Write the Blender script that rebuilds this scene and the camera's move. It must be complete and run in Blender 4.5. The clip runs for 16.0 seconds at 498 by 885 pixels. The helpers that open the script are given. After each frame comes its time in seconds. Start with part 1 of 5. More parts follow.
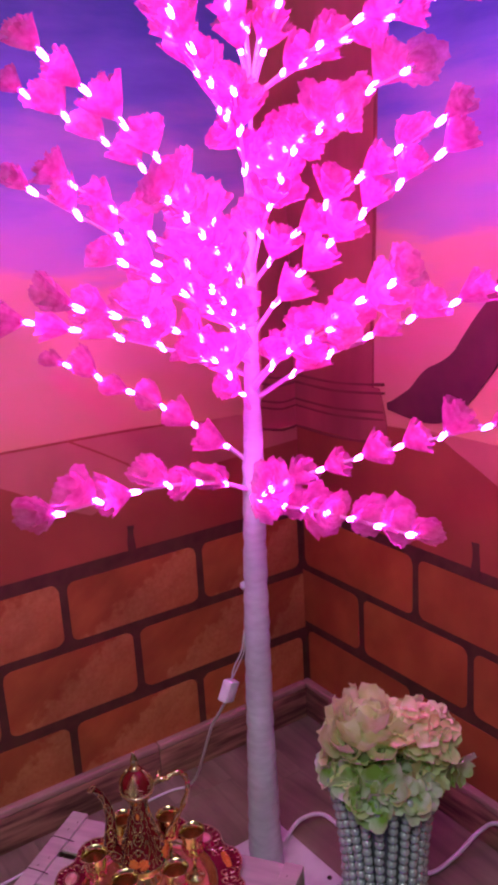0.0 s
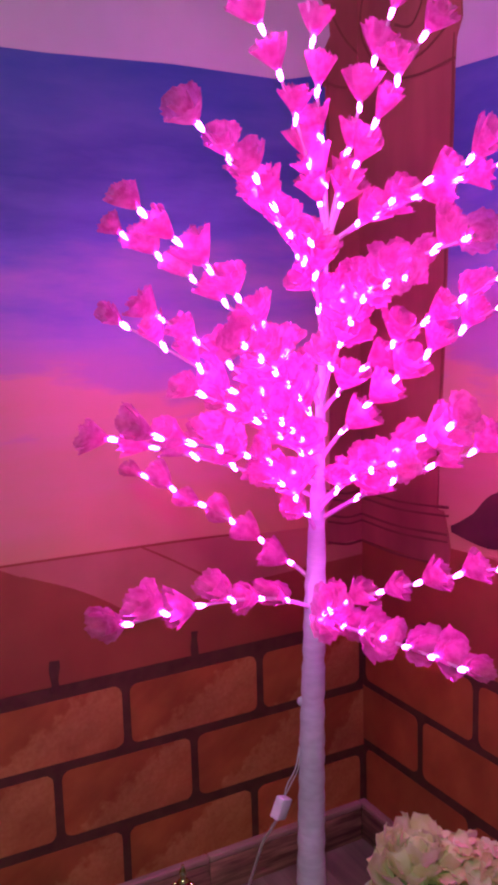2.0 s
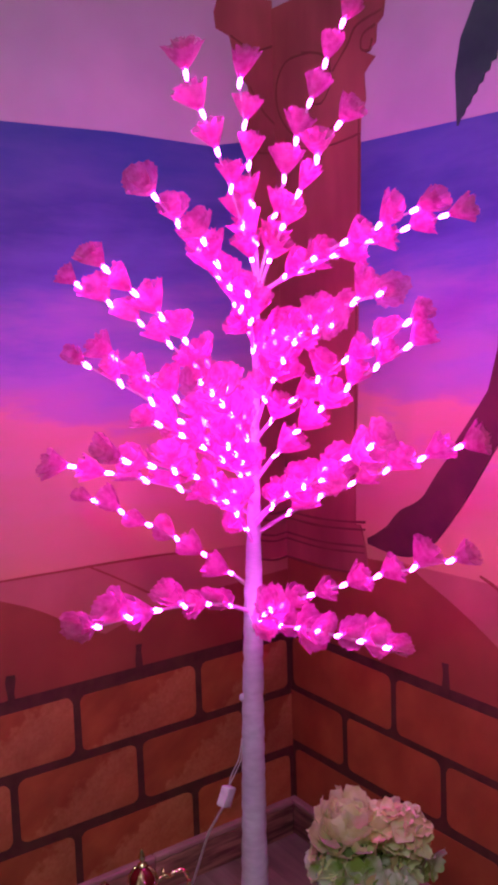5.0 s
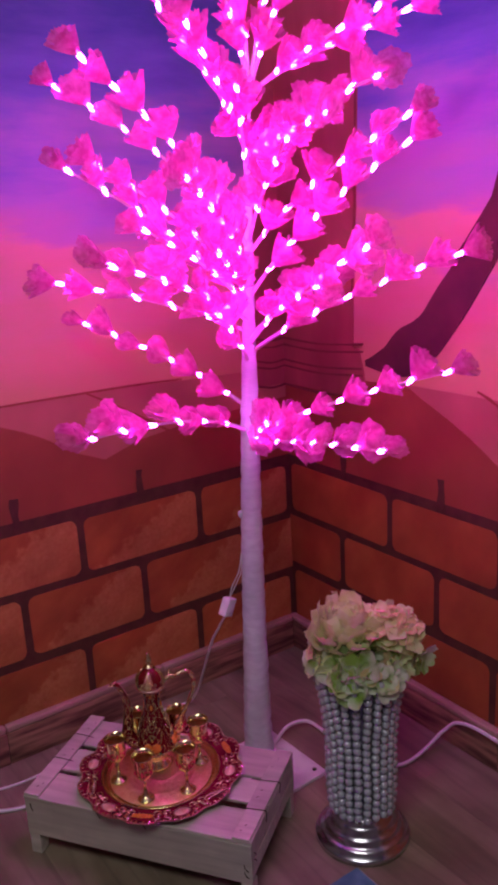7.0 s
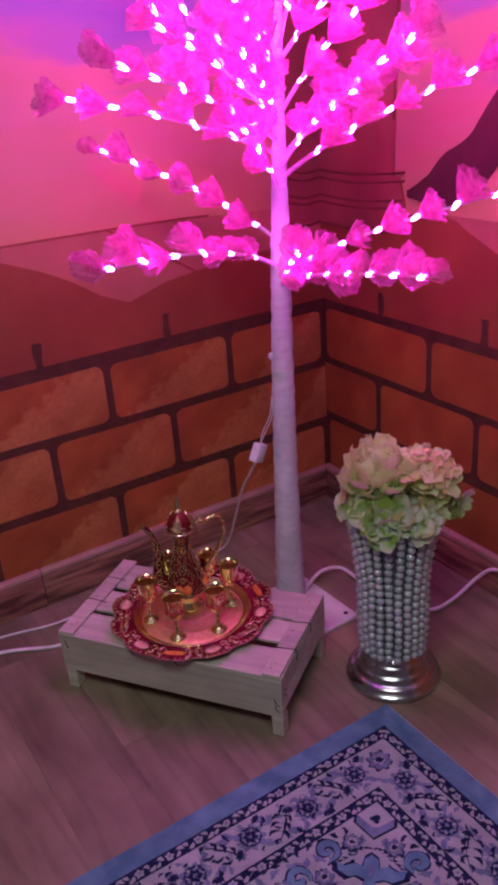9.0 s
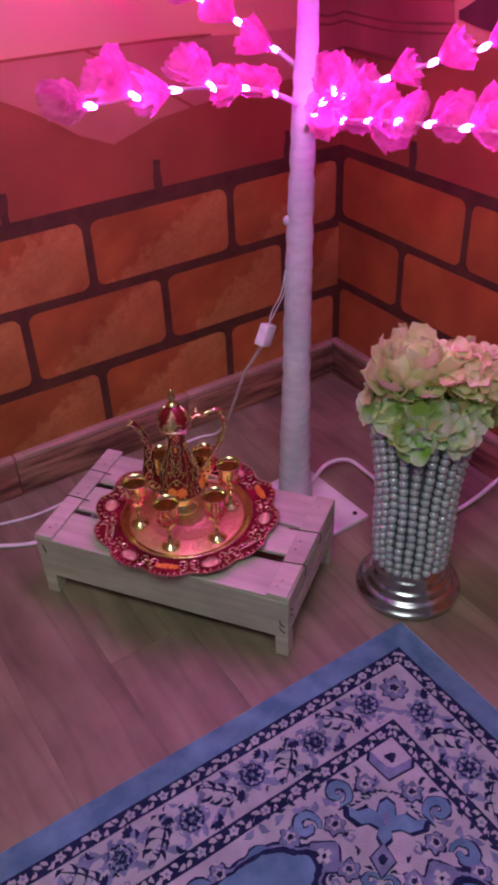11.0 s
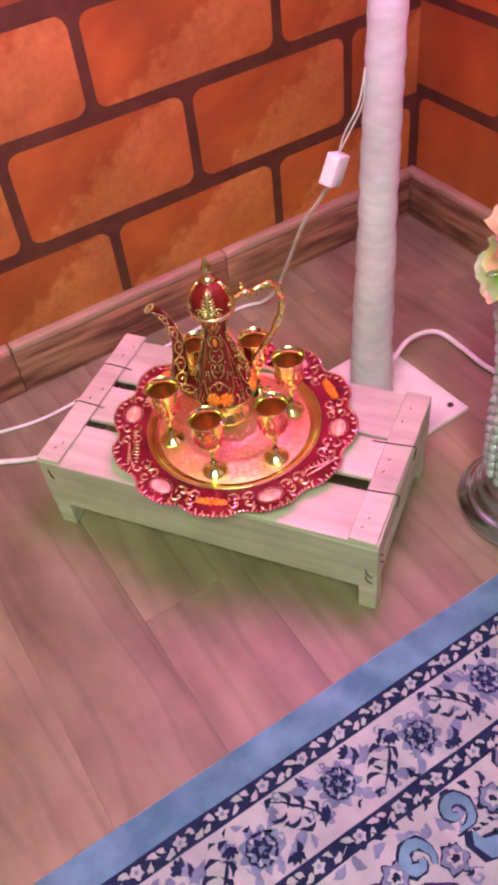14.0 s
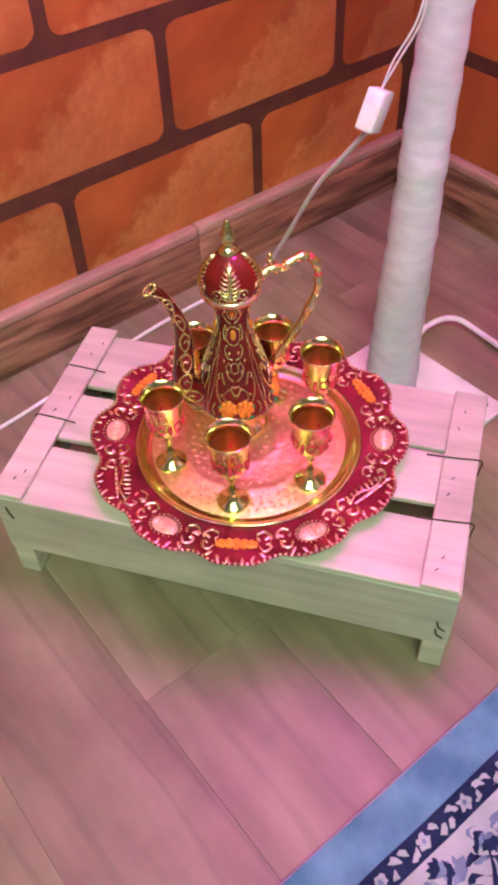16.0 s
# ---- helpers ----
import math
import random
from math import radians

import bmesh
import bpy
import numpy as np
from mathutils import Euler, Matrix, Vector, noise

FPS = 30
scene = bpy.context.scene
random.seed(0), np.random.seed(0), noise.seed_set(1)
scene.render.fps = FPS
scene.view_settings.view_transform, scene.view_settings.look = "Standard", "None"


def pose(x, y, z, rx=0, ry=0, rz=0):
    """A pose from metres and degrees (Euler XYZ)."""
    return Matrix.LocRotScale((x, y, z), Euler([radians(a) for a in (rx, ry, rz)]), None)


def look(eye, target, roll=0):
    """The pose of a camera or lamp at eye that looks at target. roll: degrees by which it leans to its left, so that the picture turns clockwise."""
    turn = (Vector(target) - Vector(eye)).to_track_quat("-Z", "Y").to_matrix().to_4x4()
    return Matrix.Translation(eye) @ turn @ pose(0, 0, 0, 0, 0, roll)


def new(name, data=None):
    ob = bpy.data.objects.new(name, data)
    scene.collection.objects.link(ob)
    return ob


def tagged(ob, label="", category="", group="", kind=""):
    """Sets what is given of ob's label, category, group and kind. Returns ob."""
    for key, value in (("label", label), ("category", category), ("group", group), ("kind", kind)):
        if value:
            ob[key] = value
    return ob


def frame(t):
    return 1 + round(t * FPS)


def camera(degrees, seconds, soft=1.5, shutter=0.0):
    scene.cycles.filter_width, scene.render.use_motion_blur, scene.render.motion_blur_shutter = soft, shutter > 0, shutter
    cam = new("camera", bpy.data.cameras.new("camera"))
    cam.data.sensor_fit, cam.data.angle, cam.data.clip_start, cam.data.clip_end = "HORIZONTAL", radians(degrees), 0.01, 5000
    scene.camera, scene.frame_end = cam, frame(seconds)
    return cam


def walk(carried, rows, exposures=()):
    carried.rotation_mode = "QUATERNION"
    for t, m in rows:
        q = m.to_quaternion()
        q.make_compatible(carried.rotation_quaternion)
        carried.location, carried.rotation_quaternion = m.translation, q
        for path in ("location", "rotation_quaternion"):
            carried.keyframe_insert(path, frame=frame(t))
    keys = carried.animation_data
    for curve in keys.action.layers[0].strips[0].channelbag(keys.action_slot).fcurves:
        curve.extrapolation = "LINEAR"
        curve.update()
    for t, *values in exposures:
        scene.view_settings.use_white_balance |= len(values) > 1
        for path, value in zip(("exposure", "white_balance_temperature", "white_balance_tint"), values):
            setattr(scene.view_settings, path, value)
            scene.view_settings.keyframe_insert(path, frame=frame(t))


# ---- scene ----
cam = camera(33.9, 16.0, 3.7)
PATH = [
    (0, (-0.058, -0.084, 1.147), (1.002, 1.54, 0.657), -3.4),
    (0.5, (-0.075, -0.084, 1.176), (0.995, 1.569, 0.827), -3.1),
    (1, (-0.051, -0.106, 1.198), (0.94, 1.609, 0.92), -2.5),
    (1.5, (-0.054, -0.12, 1.193), (0.838, 1.649, 0.919), -2.0),
    (2, (-0.076, -0.138, 1.199), (0.861, 1.61, 0.941), -1.5),
    (2.5, (-0.105, -0.175, 1.21), (0.964, 1.503, 1.002), -1.6),
    (3, (-0.147, -0.191, 1.217), (0.973, 1.456, 1.035), -1.9),
    (5.5, (-0.224, -0.272, 1.196), (0.921, 1.356, 1.008), -2.1),
    (6, (-0.22, -0.274, 1.173), (0.934, 1.337, 0.906), -2.8),
    (6.5, (-0.215, -0.269, 1.152), (0.907, 1.335, 0.744), -2.8),
    (7, (-0.208, -0.26, 1.133), (0.878, 1.335, 0.605), -3.1),
    (7.5, (-0.199, -0.255, 1.112), (0.85, 1.331, 0.491), -3.7),
    (8, (-0.192, -0.245, 1.093), (0.815, 1.337, 0.398), -4.1),
    (8.5, (-0.18, -0.234, 1.077), (0.784, 1.343, 0.314), -4.3),
    (9, (-0.169, -0.221, 1.067), (0.762, 1.342, 0.236), -4.5),
    (9.5, (-0.142, -0.208, 1.053), (0.745, 1.33, 0.133), -4.7),
    (9.7, (-0.13, -0.199, 1.047), (0.731, 1.329, 0.086), -4.9),
    (11.8, (-0.052, 0.091, 1.009), (0.835, 1.41, -0.206), -3.1),
    (12, (-0.039, 0.099, 0.968), (0.837, 1.437, -0.232), -4.7),
    (12.5, (0.002, 0.175, 0.934), (0.804, 1.467, -0.365), -5.2),
    (13, (0.038, 0.223, 0.907), (0.745, 1.488, -0.471), -6.7),
    (13.5, (0.061, 0.259, 0.889), (0.715, 1.52, -0.519), -7.7),
    (14, (0.06, 0.293, 0.872), (0.68, 1.52, -0.581), -7.9),
    (14.5, (0.057, 0.336, 0.849), (0.685, 1.489, -0.66), -8.0),
    (15, (0.072, 0.396, 0.821), (0.758, 1.489, -0.707), -7.4),
    (15.5, (0.055, 0.46, 0.797), (0.792, 1.523, -0.729), -6.1),
    (16, (0.048, 0.51, 0.734), (0.852, 1.593, -0.742), -2.7),
]
walk(cam, [(t, look(eye, target, roll)) for t, eye, target, roll in PATH],
     [(0, 0.95, 6500, 10), (1.5, 0.64, 6500, 10), (3, 0.65, 6500, 20), (5.5, 0.60, 6800, 32), (7, 0.57, 6700, 29), (9, 0.84, 6500, 18), (9.7, 0.94, 6500, 12), (12, 1.36, 6600, -6), (12.5, 1.42, 6700, -12),
               (13, 1.62, 6800, -24), (13.5, 2.16, 7700, -36), (14, 2.56, 8700, -37), (14.5, 2.52, 7400, -50), (15, 2.54, 8200, -50), (15.5, 2.64, 9300, -50), (16, 2.6, 7500, -45)])

# ---- light ----
world = bpy.data.worlds.new("room_world")
scene.world = world
world.use_nodes = True
world.node_tree.nodes["Background"].inputs[0].default_value = (0.5, 0.45, 0.5, 1)
world.node_tree.nodes["Background"].inputs[1].default_value = 0.02

room_lamp = new("room_lamp", bpy.data.lights.new("room_lamp", "AREA"))
room_lamp.data.shape, room_lamp.data.size, room_lamp.data.size_y = "RECTANGLE", 1.1, 0.5
room_lamp.data.energy, room_lamp.data.color = 10.2, (0.94, 1.0, 0.98)
room_lamp.matrix_world = look((-0.65, -0.40, 2.42), (0.45, 0.50, 0.2))
LED_POWER = 71.0


# ---- mesh helpers ----
def part(name, bm, material, parent=None, label="", smooth=True):
    me = bpy.data.meshes.new(name)
    bm.normal_update()
    bm.to_mesh(me)
    bm.free()
    for m in (material if isinstance(material, (list, tuple)) else [material]):
        me.materials.append(m)
    if smooth:
        for p in me.polygons:
            p.use_smooth = True
    ob = new(name, me)
    if parent:
        ob.parent = parent
    if label:
        ob["label"] = label
    return ob


def share(name, me, parent, m):
    ob = new(name, me)
    ob.parent = parent
    ob.matrix_basis = m
    return ob


def base(name, m, label, category, group="", kind=""):
    ob = new(name)
    ob.empty_display_size = 0.02
    ob.matrix_world = m
    return tagged(ob, label, category, group, kind)


def box(bm, x0, x1, y0, y1, z0, z1, bevel=0.0, m=None):
    r = bmesh.ops.create_cube(bm, size=1.0)
    vs = r["verts"]
    for v in vs:
        v.co = Vector((x0 + (v.co.x + 0.5) * (x1 - x0), y0 + (v.co.y + 0.5) * (y1 - y0), z0 + (v.co.z + 0.5) * (z1 - z0)))
    if bevel:
        es = list({e for v in vs for e in v.link_edges})
        r = bmesh.ops.bevel(bm, geom=es, offset=bevel, segments=2, affect="EDGES", profile=0.5)
        vs = list({v for f in r["faces"] for v in f.verts} | {v for v in vs if v.is_valid})
    if m is not None:
        bmesh.ops.transform(bm, matrix=m, verts=vs)
    return vs


def lathe(bm, profile, seg=40, wave=None, centre=(0, 0), mi=0, closed=True):
    rings = []
    for r, z in profile:
        ring = []
        for i in range(seg):
            a = 2 * math.pi * i / seg
            rr, zz = wave(a, r, z) if wave else (r, z)
            ring.append(bm.verts.new((centre[0] + rr * math.cos(a), centre[1] + rr * math.sin(a), zz)))
        rings.append(ring)
    for a, b in zip(rings, rings[1:]):
        for i in range(seg):
            f = bm.faces.new((a[i], a[(i + 1) % seg], b[(i + 1) % seg], b[i]))
            f.material_index = mi
    for ring, flip in ((rings[0], True), (rings[-1], False)) if closed else ():
        f = bm.faces.new(ring[::-1] if flip else ring)
        f.material_index = mi
    return bm


def tube(bm, pts, radii, seg=8, mi=0):
    pts = [Vector(p) for p in pts]
    n = len(pts)
    if not isinstance(radii, (list, tuple)):
        radii = [radii] * n
    rings, side = [], None
    for i, p in enumerate(pts):
        d = (pts[min(i + 1, n - 1)] - pts[max(i - 1, 0)]).normalized()
        if side is None:
            side = d.orthogonal().normalized()
        side = (side - d * side.dot(d)).normalized()
        up = d.cross(side)
        rings.append([bm.verts.new(p + radii[i] * (math.cos(2 * math.pi * k / seg) * side + math.sin(2 * math.pi * k / seg) * up)) for k in range(seg)])
    for a, b in zip(rings, rings[1:]):
        for k in range(seg):
            bm.faces.new((a[k], a[(k + 1) % seg], b[(k + 1) % seg], b[k])).material_index = mi
    bm.faces.new(rings[0][::-1]).material_index = mi
    bm.faces.new(rings[-1]).material_index = mi
    return bm


def spline(pts, n):
    """Smooth run through a few points."""
    pts = [Vector(p) for p in pts]
    out = []
    for i in range(len(pts) - 1):
        p0, p1, p2, p3 = pts[max(i - 1, 0)], pts[i], pts[i + 1], pts[min(i + 2, len(pts) - 1)]
        for k in range(n):
            t = k / n
            out.append(0.5 * ((2 * p1) + (p2 - p0) * t + (2 * p0 - 5 * p1 + 4 * p2 - p3) * t * t + (3 * p1 - p0 - 3 * p2 + p3) * t ** 3))
    return out + [pts[-1]]


def slab(bm, outline, z0, z1, mi=0):
    """A flat plate from an outline in x and y."""
    lo = [bm.verts.new((x, y, z0)) for x, y in outline]
    hi = [bm.verts.new((x, y, z1)) for x, y in outline]
    bm.faces.new(hi).material_index = mi
    bm.faces.new(lo[::-1]).material_index = mi
    for i in range(len(lo)):
        j = (i + 1) % len(lo)
        bm.faces.new((lo[i], lo[j], hi[j], hi[i])).material_index = mi


def round_rect(x0, x1, y0, y1, r, n=4, wob=0.0):
    out = []
    for cx, cy, a0 in ((x1 - r, y1 - r, 0), (x0 + r, y1 - r, 90), (x0 + r, y0 + r, 180), (x1 - r, y0 + r, 270)):
        for k in range(n + 1):
            a = radians(a0 + 90 * k / n)
            out.append((cx + r * math.cos(a) + random.uniform(-wob, wob), cy + r * math.sin(a) + random.uniform(-wob, wob)))
    return out


def ball(bm, centre, r, u=10, v=7, mi=0, scale=(1, 1, 1)):
    vs = bmesh.ops.create_uvsphere(bm, u_segments=u, v_segments=v, radius=r)["verts"]
    for w in vs:
        w.co = Vector((w.co.x * scale[0], w.co.y * scale[1], w.co.z * scale[2])) + Vector(centre)
    for f in {f for w in vs for f in w.link_faces}:
        f.material_index = mi
    return vs


# ---- materials ----
def mat(name, c1, c2=None, rough=0.5, metal=0.0, scale=20.0, stretch=(1, 1, 1), turn=(0, 0, 0), bump=0.0, bump_scale=None, detail=6.0, rand=0.0,
        stain=0.0, stain_scale=4.0, rough_var=0.1, spec=0.5, coat=0.0, lo=0.35, hi=0.65, space="Object"):
    m = bpy.data.materials.new(name)
    m.use_nodes = True
    t = m.node_tree
    N, L = t.nodes, t.links
    b = N["Principled BSDF"]
    b.inputs["Metallic"].default_value = metal
    b.inputs["Specular IOR Level"].default_value = spec
    b.inputs["Coat Weight"].default_value = coat
    b.inputs["Coat Roughness"].default_value = 0.08
    co = N.new("ShaderNodeTexCoord")
    mp = N.new("ShaderNodeMapping")
    mp.vector_type = "TEXTURE"
    mp.inputs["Scale"].default_value = [1 / v for v in stretch]
    mp.inputs["Rotation"].default_value = [radians(a) for a in turn]
    src = co.outputs[space]
    info = N.new("ShaderNodeObjectInfo")
    if rand:
        off = N.new("ShaderNodeVectorMath")
        off.operation = "MULTIPLY_ADD"
        cmb = N.new("ShaderNodeCombineXYZ")
        for i in range(3):
            L.new(info.outputs["Random"], cmb.inputs[i])
        L.new(cmb.outputs[0], off.inputs[0])
        off.inputs[1].default_value = (7, 11, 5)
        L.new(src, off.inputs[2])
        src = off.outputs[0]
    L.new(src, mp.inputs["Vector"])
    n1 = N.new("ShaderNodeTexNoise")
    n1.inputs["Scale"].default_value, n1.inputs["Detail"].default_value = scale, detail
    L.new(mp.outputs[0], n1.inputs["Vector"])
    rp = N.new("ShaderNodeValToRGB")
    rp.color_ramp.elements[0].position, rp.color_ramp.elements[1].position = lo, hi
    rp.color_ramp.elements[0].color = (*c1, 1)
    rp.color_ramp.elements[1].color = (*(c2 or [min(1, v * 1.25) for v in c1]), 1)
    L.new(n1.outputs["Fac"], rp.inputs[0])
    col = rp.outputs[0]
    n2 = N.new("ShaderNodeTexNoise")
    n2.inputs["Scale"].default_value, n2.inputs["Detail"].default_value = stain_scale, 4
    L.new(src, n2.inputs["Vector"])
    if stain:
        mr = N.new("ShaderNodeMapRange")
        mr.inputs[1].default_value, mr.inputs[2].default_value = 0.35, 0.65
        mr.inputs[3].default_value, mr.inputs[4].default_value = 1 - stain, 1 + stain * 0.4
        L.new(n2.outputs["Fac"], mr.inputs[0])
        hs = N.new("ShaderNodeHueSaturation")
        L.new(mr.outputs[0], hs.inputs["Value"])
        L.new(col, hs.inputs["Color"])
        col = hs.outputs[0]
    if rand:
        mr = N.new("ShaderNodeMapRange")
        mr.inputs[3].default_value, mr.inputs[4].default_value = 1 - rand, 1 + rand
        L.new(info.outputs["Random"], mr.inputs[0])
        hs = N.new("ShaderNodeHueSaturation")
        L.new(mr.outputs[0], hs.inputs["Value"])
        L.new(col, hs.inputs["Color"])
        col = hs.outputs[0]
    L.new(col, b.inputs["Base Color"])
    mr = N.new("ShaderNodeMapRange")
    mr.inputs[3].default_value, mr.inputs[4].default_value = max(0.02, rough - rough_var), min(1, rough + rough_var)
    L.new(n2.outputs["Fac"], mr.inputs[0])
    L.new(mr.outputs[0], b.inputs["Roughness"])
    if bump:
        n3 = N.new("ShaderNodeTexNoise")
        n3.inputs["Scale"].default_value, n3.inputs["Detail"].default_value = bump_scale or scale, 6
        L.new(mp.outputs[0], n3.inputs["Vector"])
        bp = N.new("ShaderNodeBump")
        bp.inputs["Strength"].default_value, bp.inputs["Distance"].default_value = bump, 0.002
        L.new(n3.outputs["Fac"], bp.inputs["Height"])
        L.new(bp.outputs[0], b.inputs["Normal"])
    return m


def petal_mat(name, c1, c2, trans=0.5, scale=60, rough=0.6):
    """Thin cloth that lets light through."""
    m = mat(name, c1, c2, rough=rough, scale=scale, bump=0.3, bump_scale=140, rand=0.12)
    t = m.node_tree
    N, L = t.nodes, t.links
    b, out = N["Principled BSDF"], N["Material Output"]
    tr = N.new("ShaderNodeBsdfTranslucent")
    mx = N.new("ShaderNodeMixShader")
    mx.inputs[0].default_value = trans
    src = b.inputs["Base Color"].links[0].from_socket
    L.new(src, tr.inputs["Color"])
    L.new(b.outputs[0], mx.inputs[1])
    L.new(tr.outputs[0], mx.inputs[2])
    L.new(mx.outputs[0], out.inputs["Surface"])
    return m


def glow_mat(name, colour, strength):
    m = bpy.data.materials.new(name)
    m.use_nodes = True
    b = m.node_tree.nodes["Principled BSDF"]
    b.inputs["Base Color"].default_value = (*colour, 1)
    b.inputs["Emission Color"].default_value = (*colour, 1)
    b.inputs["Emission Strength"].default_value = strength
    return m


def sky_mat():
    """The printed sunset sky: blue above, violet, then pink and orange cloud."""
    m = mat("mural_sky", (0.5, 0.3, 0.3), rough=0.42, spec=0.3, bump=0.05, bump_scale=300)
    t = m.node_tree
    N, L = t.nodes, t.links
    b = N["Principled BSDF"]
    geo = N.new("ShaderNodeNewGeometry")
    sep = N.new("ShaderNodeSeparateXYZ")
    L.new(geo.outputs["Position"], sep.inputs[0])
    mp = N.new("ShaderNodeMapping")
    mp.inputs["Scale"].default_value = (1.6, 1.6, 7.0)
    L.new(geo.outputs["Position"], mp.inputs["Vector"])
    n = N.new("ShaderNodeTexNoise")
    n.inputs["Scale"].default_value, n.inputs["Detail"].default_value, n.inputs["Roughness"].default_value = 1.5, 7, 0.55
    L.new(mp.outputs[0], n.inputs["Vector"])
    ad = N.new("ShaderNodeMath")
    ad.operation = "MULTIPLY_ADD"
    L.new(n.outputs["Fac"], ad.inputs[0])
    ad.inputs[1].default_value = 0.55
    L.new(sep.outputs["Z"], ad.inputs[2])
    mr = N.new("ShaderNodeMapRange")
    mr.inputs[1].default_value, mr.inputs[2].default_value = 0.95, 2.05
    L.new(ad.outputs[0], mr.inputs[0])
    rp = N.new("ShaderNodeValToRGB")
    e = rp.color_ramp.elements
    e[0].position, e[0].color = 0.0, (0.57, 0.33, 0.15, 1)
    e[1].position, e[1].color = 1.0, (0.040, 0.095, 0.30, 1)
    for pos, c in ((0.18, (0.57, 0.32, 0.18)), (0.36, (0.58, 0.31, 0.25)), (0.41, (0.42, 0.25, 0.36)), (0.52, (0.33, 0.24, 0.43)), (0.66, (0.13, 0.16, 0.42)), (0.78, (0.060, 0.095, 0.30)),
                   (0.86, (0.095, 0.13, 0.36))):
        k = e.new(pos)
        k.color = (*c, 1)
    L.new(mr.outputs[0], rp.inputs[0])
    L.new(rp.outputs[0], b.inputs["Base Color"])
    return m


M_SKY = sky_mat()
M_PALE = mat("mural_pale_sky", (0.50, 0.46, 0.50), (0.56, 0.50, 0.52), rough=0.8, scale=3, bump=0.05, bump_scale=200, stain=0.1)
M_PLASTER = mat("room_plaster", (0.45, 0.42, 0.40), (0.5, 0.47, 0.45), rough=0.9, scale=6, bump=0.1, bump_scale=150)
M_MORTAR = mat("mural_mortar", (0.072, 0.026, 0.012), (0.100, 0.040, 0.018), rough=0.8, scale=25)
M_BRICK = mat("mural_brick", (0.35, 0.100, 0.020), (0.52, 0.195, 0.048), rough=0.72, scale=13, stretch=(0.8, 1.6, 1.9), turn=(0, -36, 0), detail=10, rand=0.10, stain=0.2, stain_scale=7,
              lo=0.25, hi=0.85, bump=0.08, bump_scale=220)


def brick_face(m, dark, pale):
    """Each printed brick has a smooth dark upper part and a pale mottled lower part that meet along a ragged slant."""
    N, L = m.node_tree.nodes, m.node_tree.links
    b = N["Principled BSDF"]
    col = b.inputs["Base Color"].links[0].from_socket
    co, sep, info = N.new("ShaderNodeTexCoord"), N.new("ShaderNodeSeparateXYZ"), N.new("ShaderNodeObjectInfo")
    L.new(co.outputs["Generated"], sep.inputs[0])
    rag = N.new("ShaderNodeTexNoise")
    rag.inputs["Scale"].default_value, rag.inputs["Detail"].default_value = 42, 9
    L.new(co.outputs["Object"], rag.inputs["Vector"])
    def m2(op, p, q, r=None):
        n = N.new("ShaderNodeMath")
        n.operation = op
        for i, v in enumerate((p, q, r)):
            if v is None:
                continue
            if isinstance(v, float):
                n.inputs[i].default_value = v
            else:
                L.new(v, n.inputs[i])
        return n.outputs[0]
    slant = m2("SUBTRACT", sep.outputs["X"], m2("MULTIPLY_ADD", sep.outputs["Z"], 0.72, 0.08))
    slant = m2("ADD", slant, m2("MULTIPLY_ADD", info.outputs["Random"], 0.30, -0.15))
    slant = m2("ADD", slant, m2("MULTIPLY_ADD", rag.outputs["Fac"], 0.60, -0.30))
    mr = N.new("ShaderNodeMapRange")
    mr.inputs[1].default_value, mr.inputs[2].default_value = -0.05, 0.06
    L.new(slant, mr.inputs[0])
    far = N.new("ShaderNodeMapRange")
    far.inputs[1].default_value, far.inputs[2].default_value, far.inputs[3].default_value, far.inputs[4].default_value = 0.1, 0.8, 1.0, 0.45
    L.new(slant, far.inputs[0])
    fac = m2("MULTIPLY", mr.outputs[0], far.outputs[0])
    mott = N.new("ShaderNodeTexNoise")
    mott.inputs["Scale"].default_value, mott.inputs["Detail"].default_value = 120, 6
    L.new(co.outputs["Object"], mott.inputs["Vector"])
    fac = m2("MULTIPLY", fac, m2("MULTIPLY_ADD", mott.outputs["Fac"], 1.3, 0.1))
    tone = []
    for c in (dark, pale):
        hs = N.new("ShaderNodeMix")
        hs.data_type, hs.blend_type = "RGBA", "MULTIPLY"
        hs.inputs[0].default_value = 1.0
        hs.inputs[7].default_value = (*c, 1)
        L.new(col, hs.inputs[6])
        tone.append(hs.outputs[2])
    mx = N.new("ShaderNodeMix")
    mx.data_type = "RGBA"
    L.new(fac, mx.inputs[0])
    L.new(tone[0], mx.inputs[6])
    L.new(tone[1], mx.inputs[7])
    L.new(mx.outputs[2], b.inputs["Base Color"])


brick_face(M_BRICK, (0.88, 0.80, 0.75), (1.18, 1.65, 2.1))
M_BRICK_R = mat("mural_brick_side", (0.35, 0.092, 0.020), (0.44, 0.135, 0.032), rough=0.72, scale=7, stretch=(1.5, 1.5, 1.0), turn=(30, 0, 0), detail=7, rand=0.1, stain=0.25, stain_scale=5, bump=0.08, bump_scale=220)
M_LEDGE = mat("mural_ledge", (0.42, 0.165, 0.095), (0.48, 0.20, 0.12), rough=0.75, scale=6, stain=0.2)
M_LEDGE_D = mat("mural_ledge_shade", (0.28, 0.073, 0.026), (0.33, 0.097, 0.036), rough=0.75, scale=6, stain=0.2)
M_COLUMN = mat("mural_column", (0.30, 0.085, 0.065), (0.38, 0.115, 0.085), rough=0.75, scale=4, stretch=(3, 3, 0.5), stain=0.25)
M_COLUMN_D = mat("mural_column_line", (0.16, 0.05, 0.028), (0.20, 0.065, 0.036), rough=0.75, scale=9)
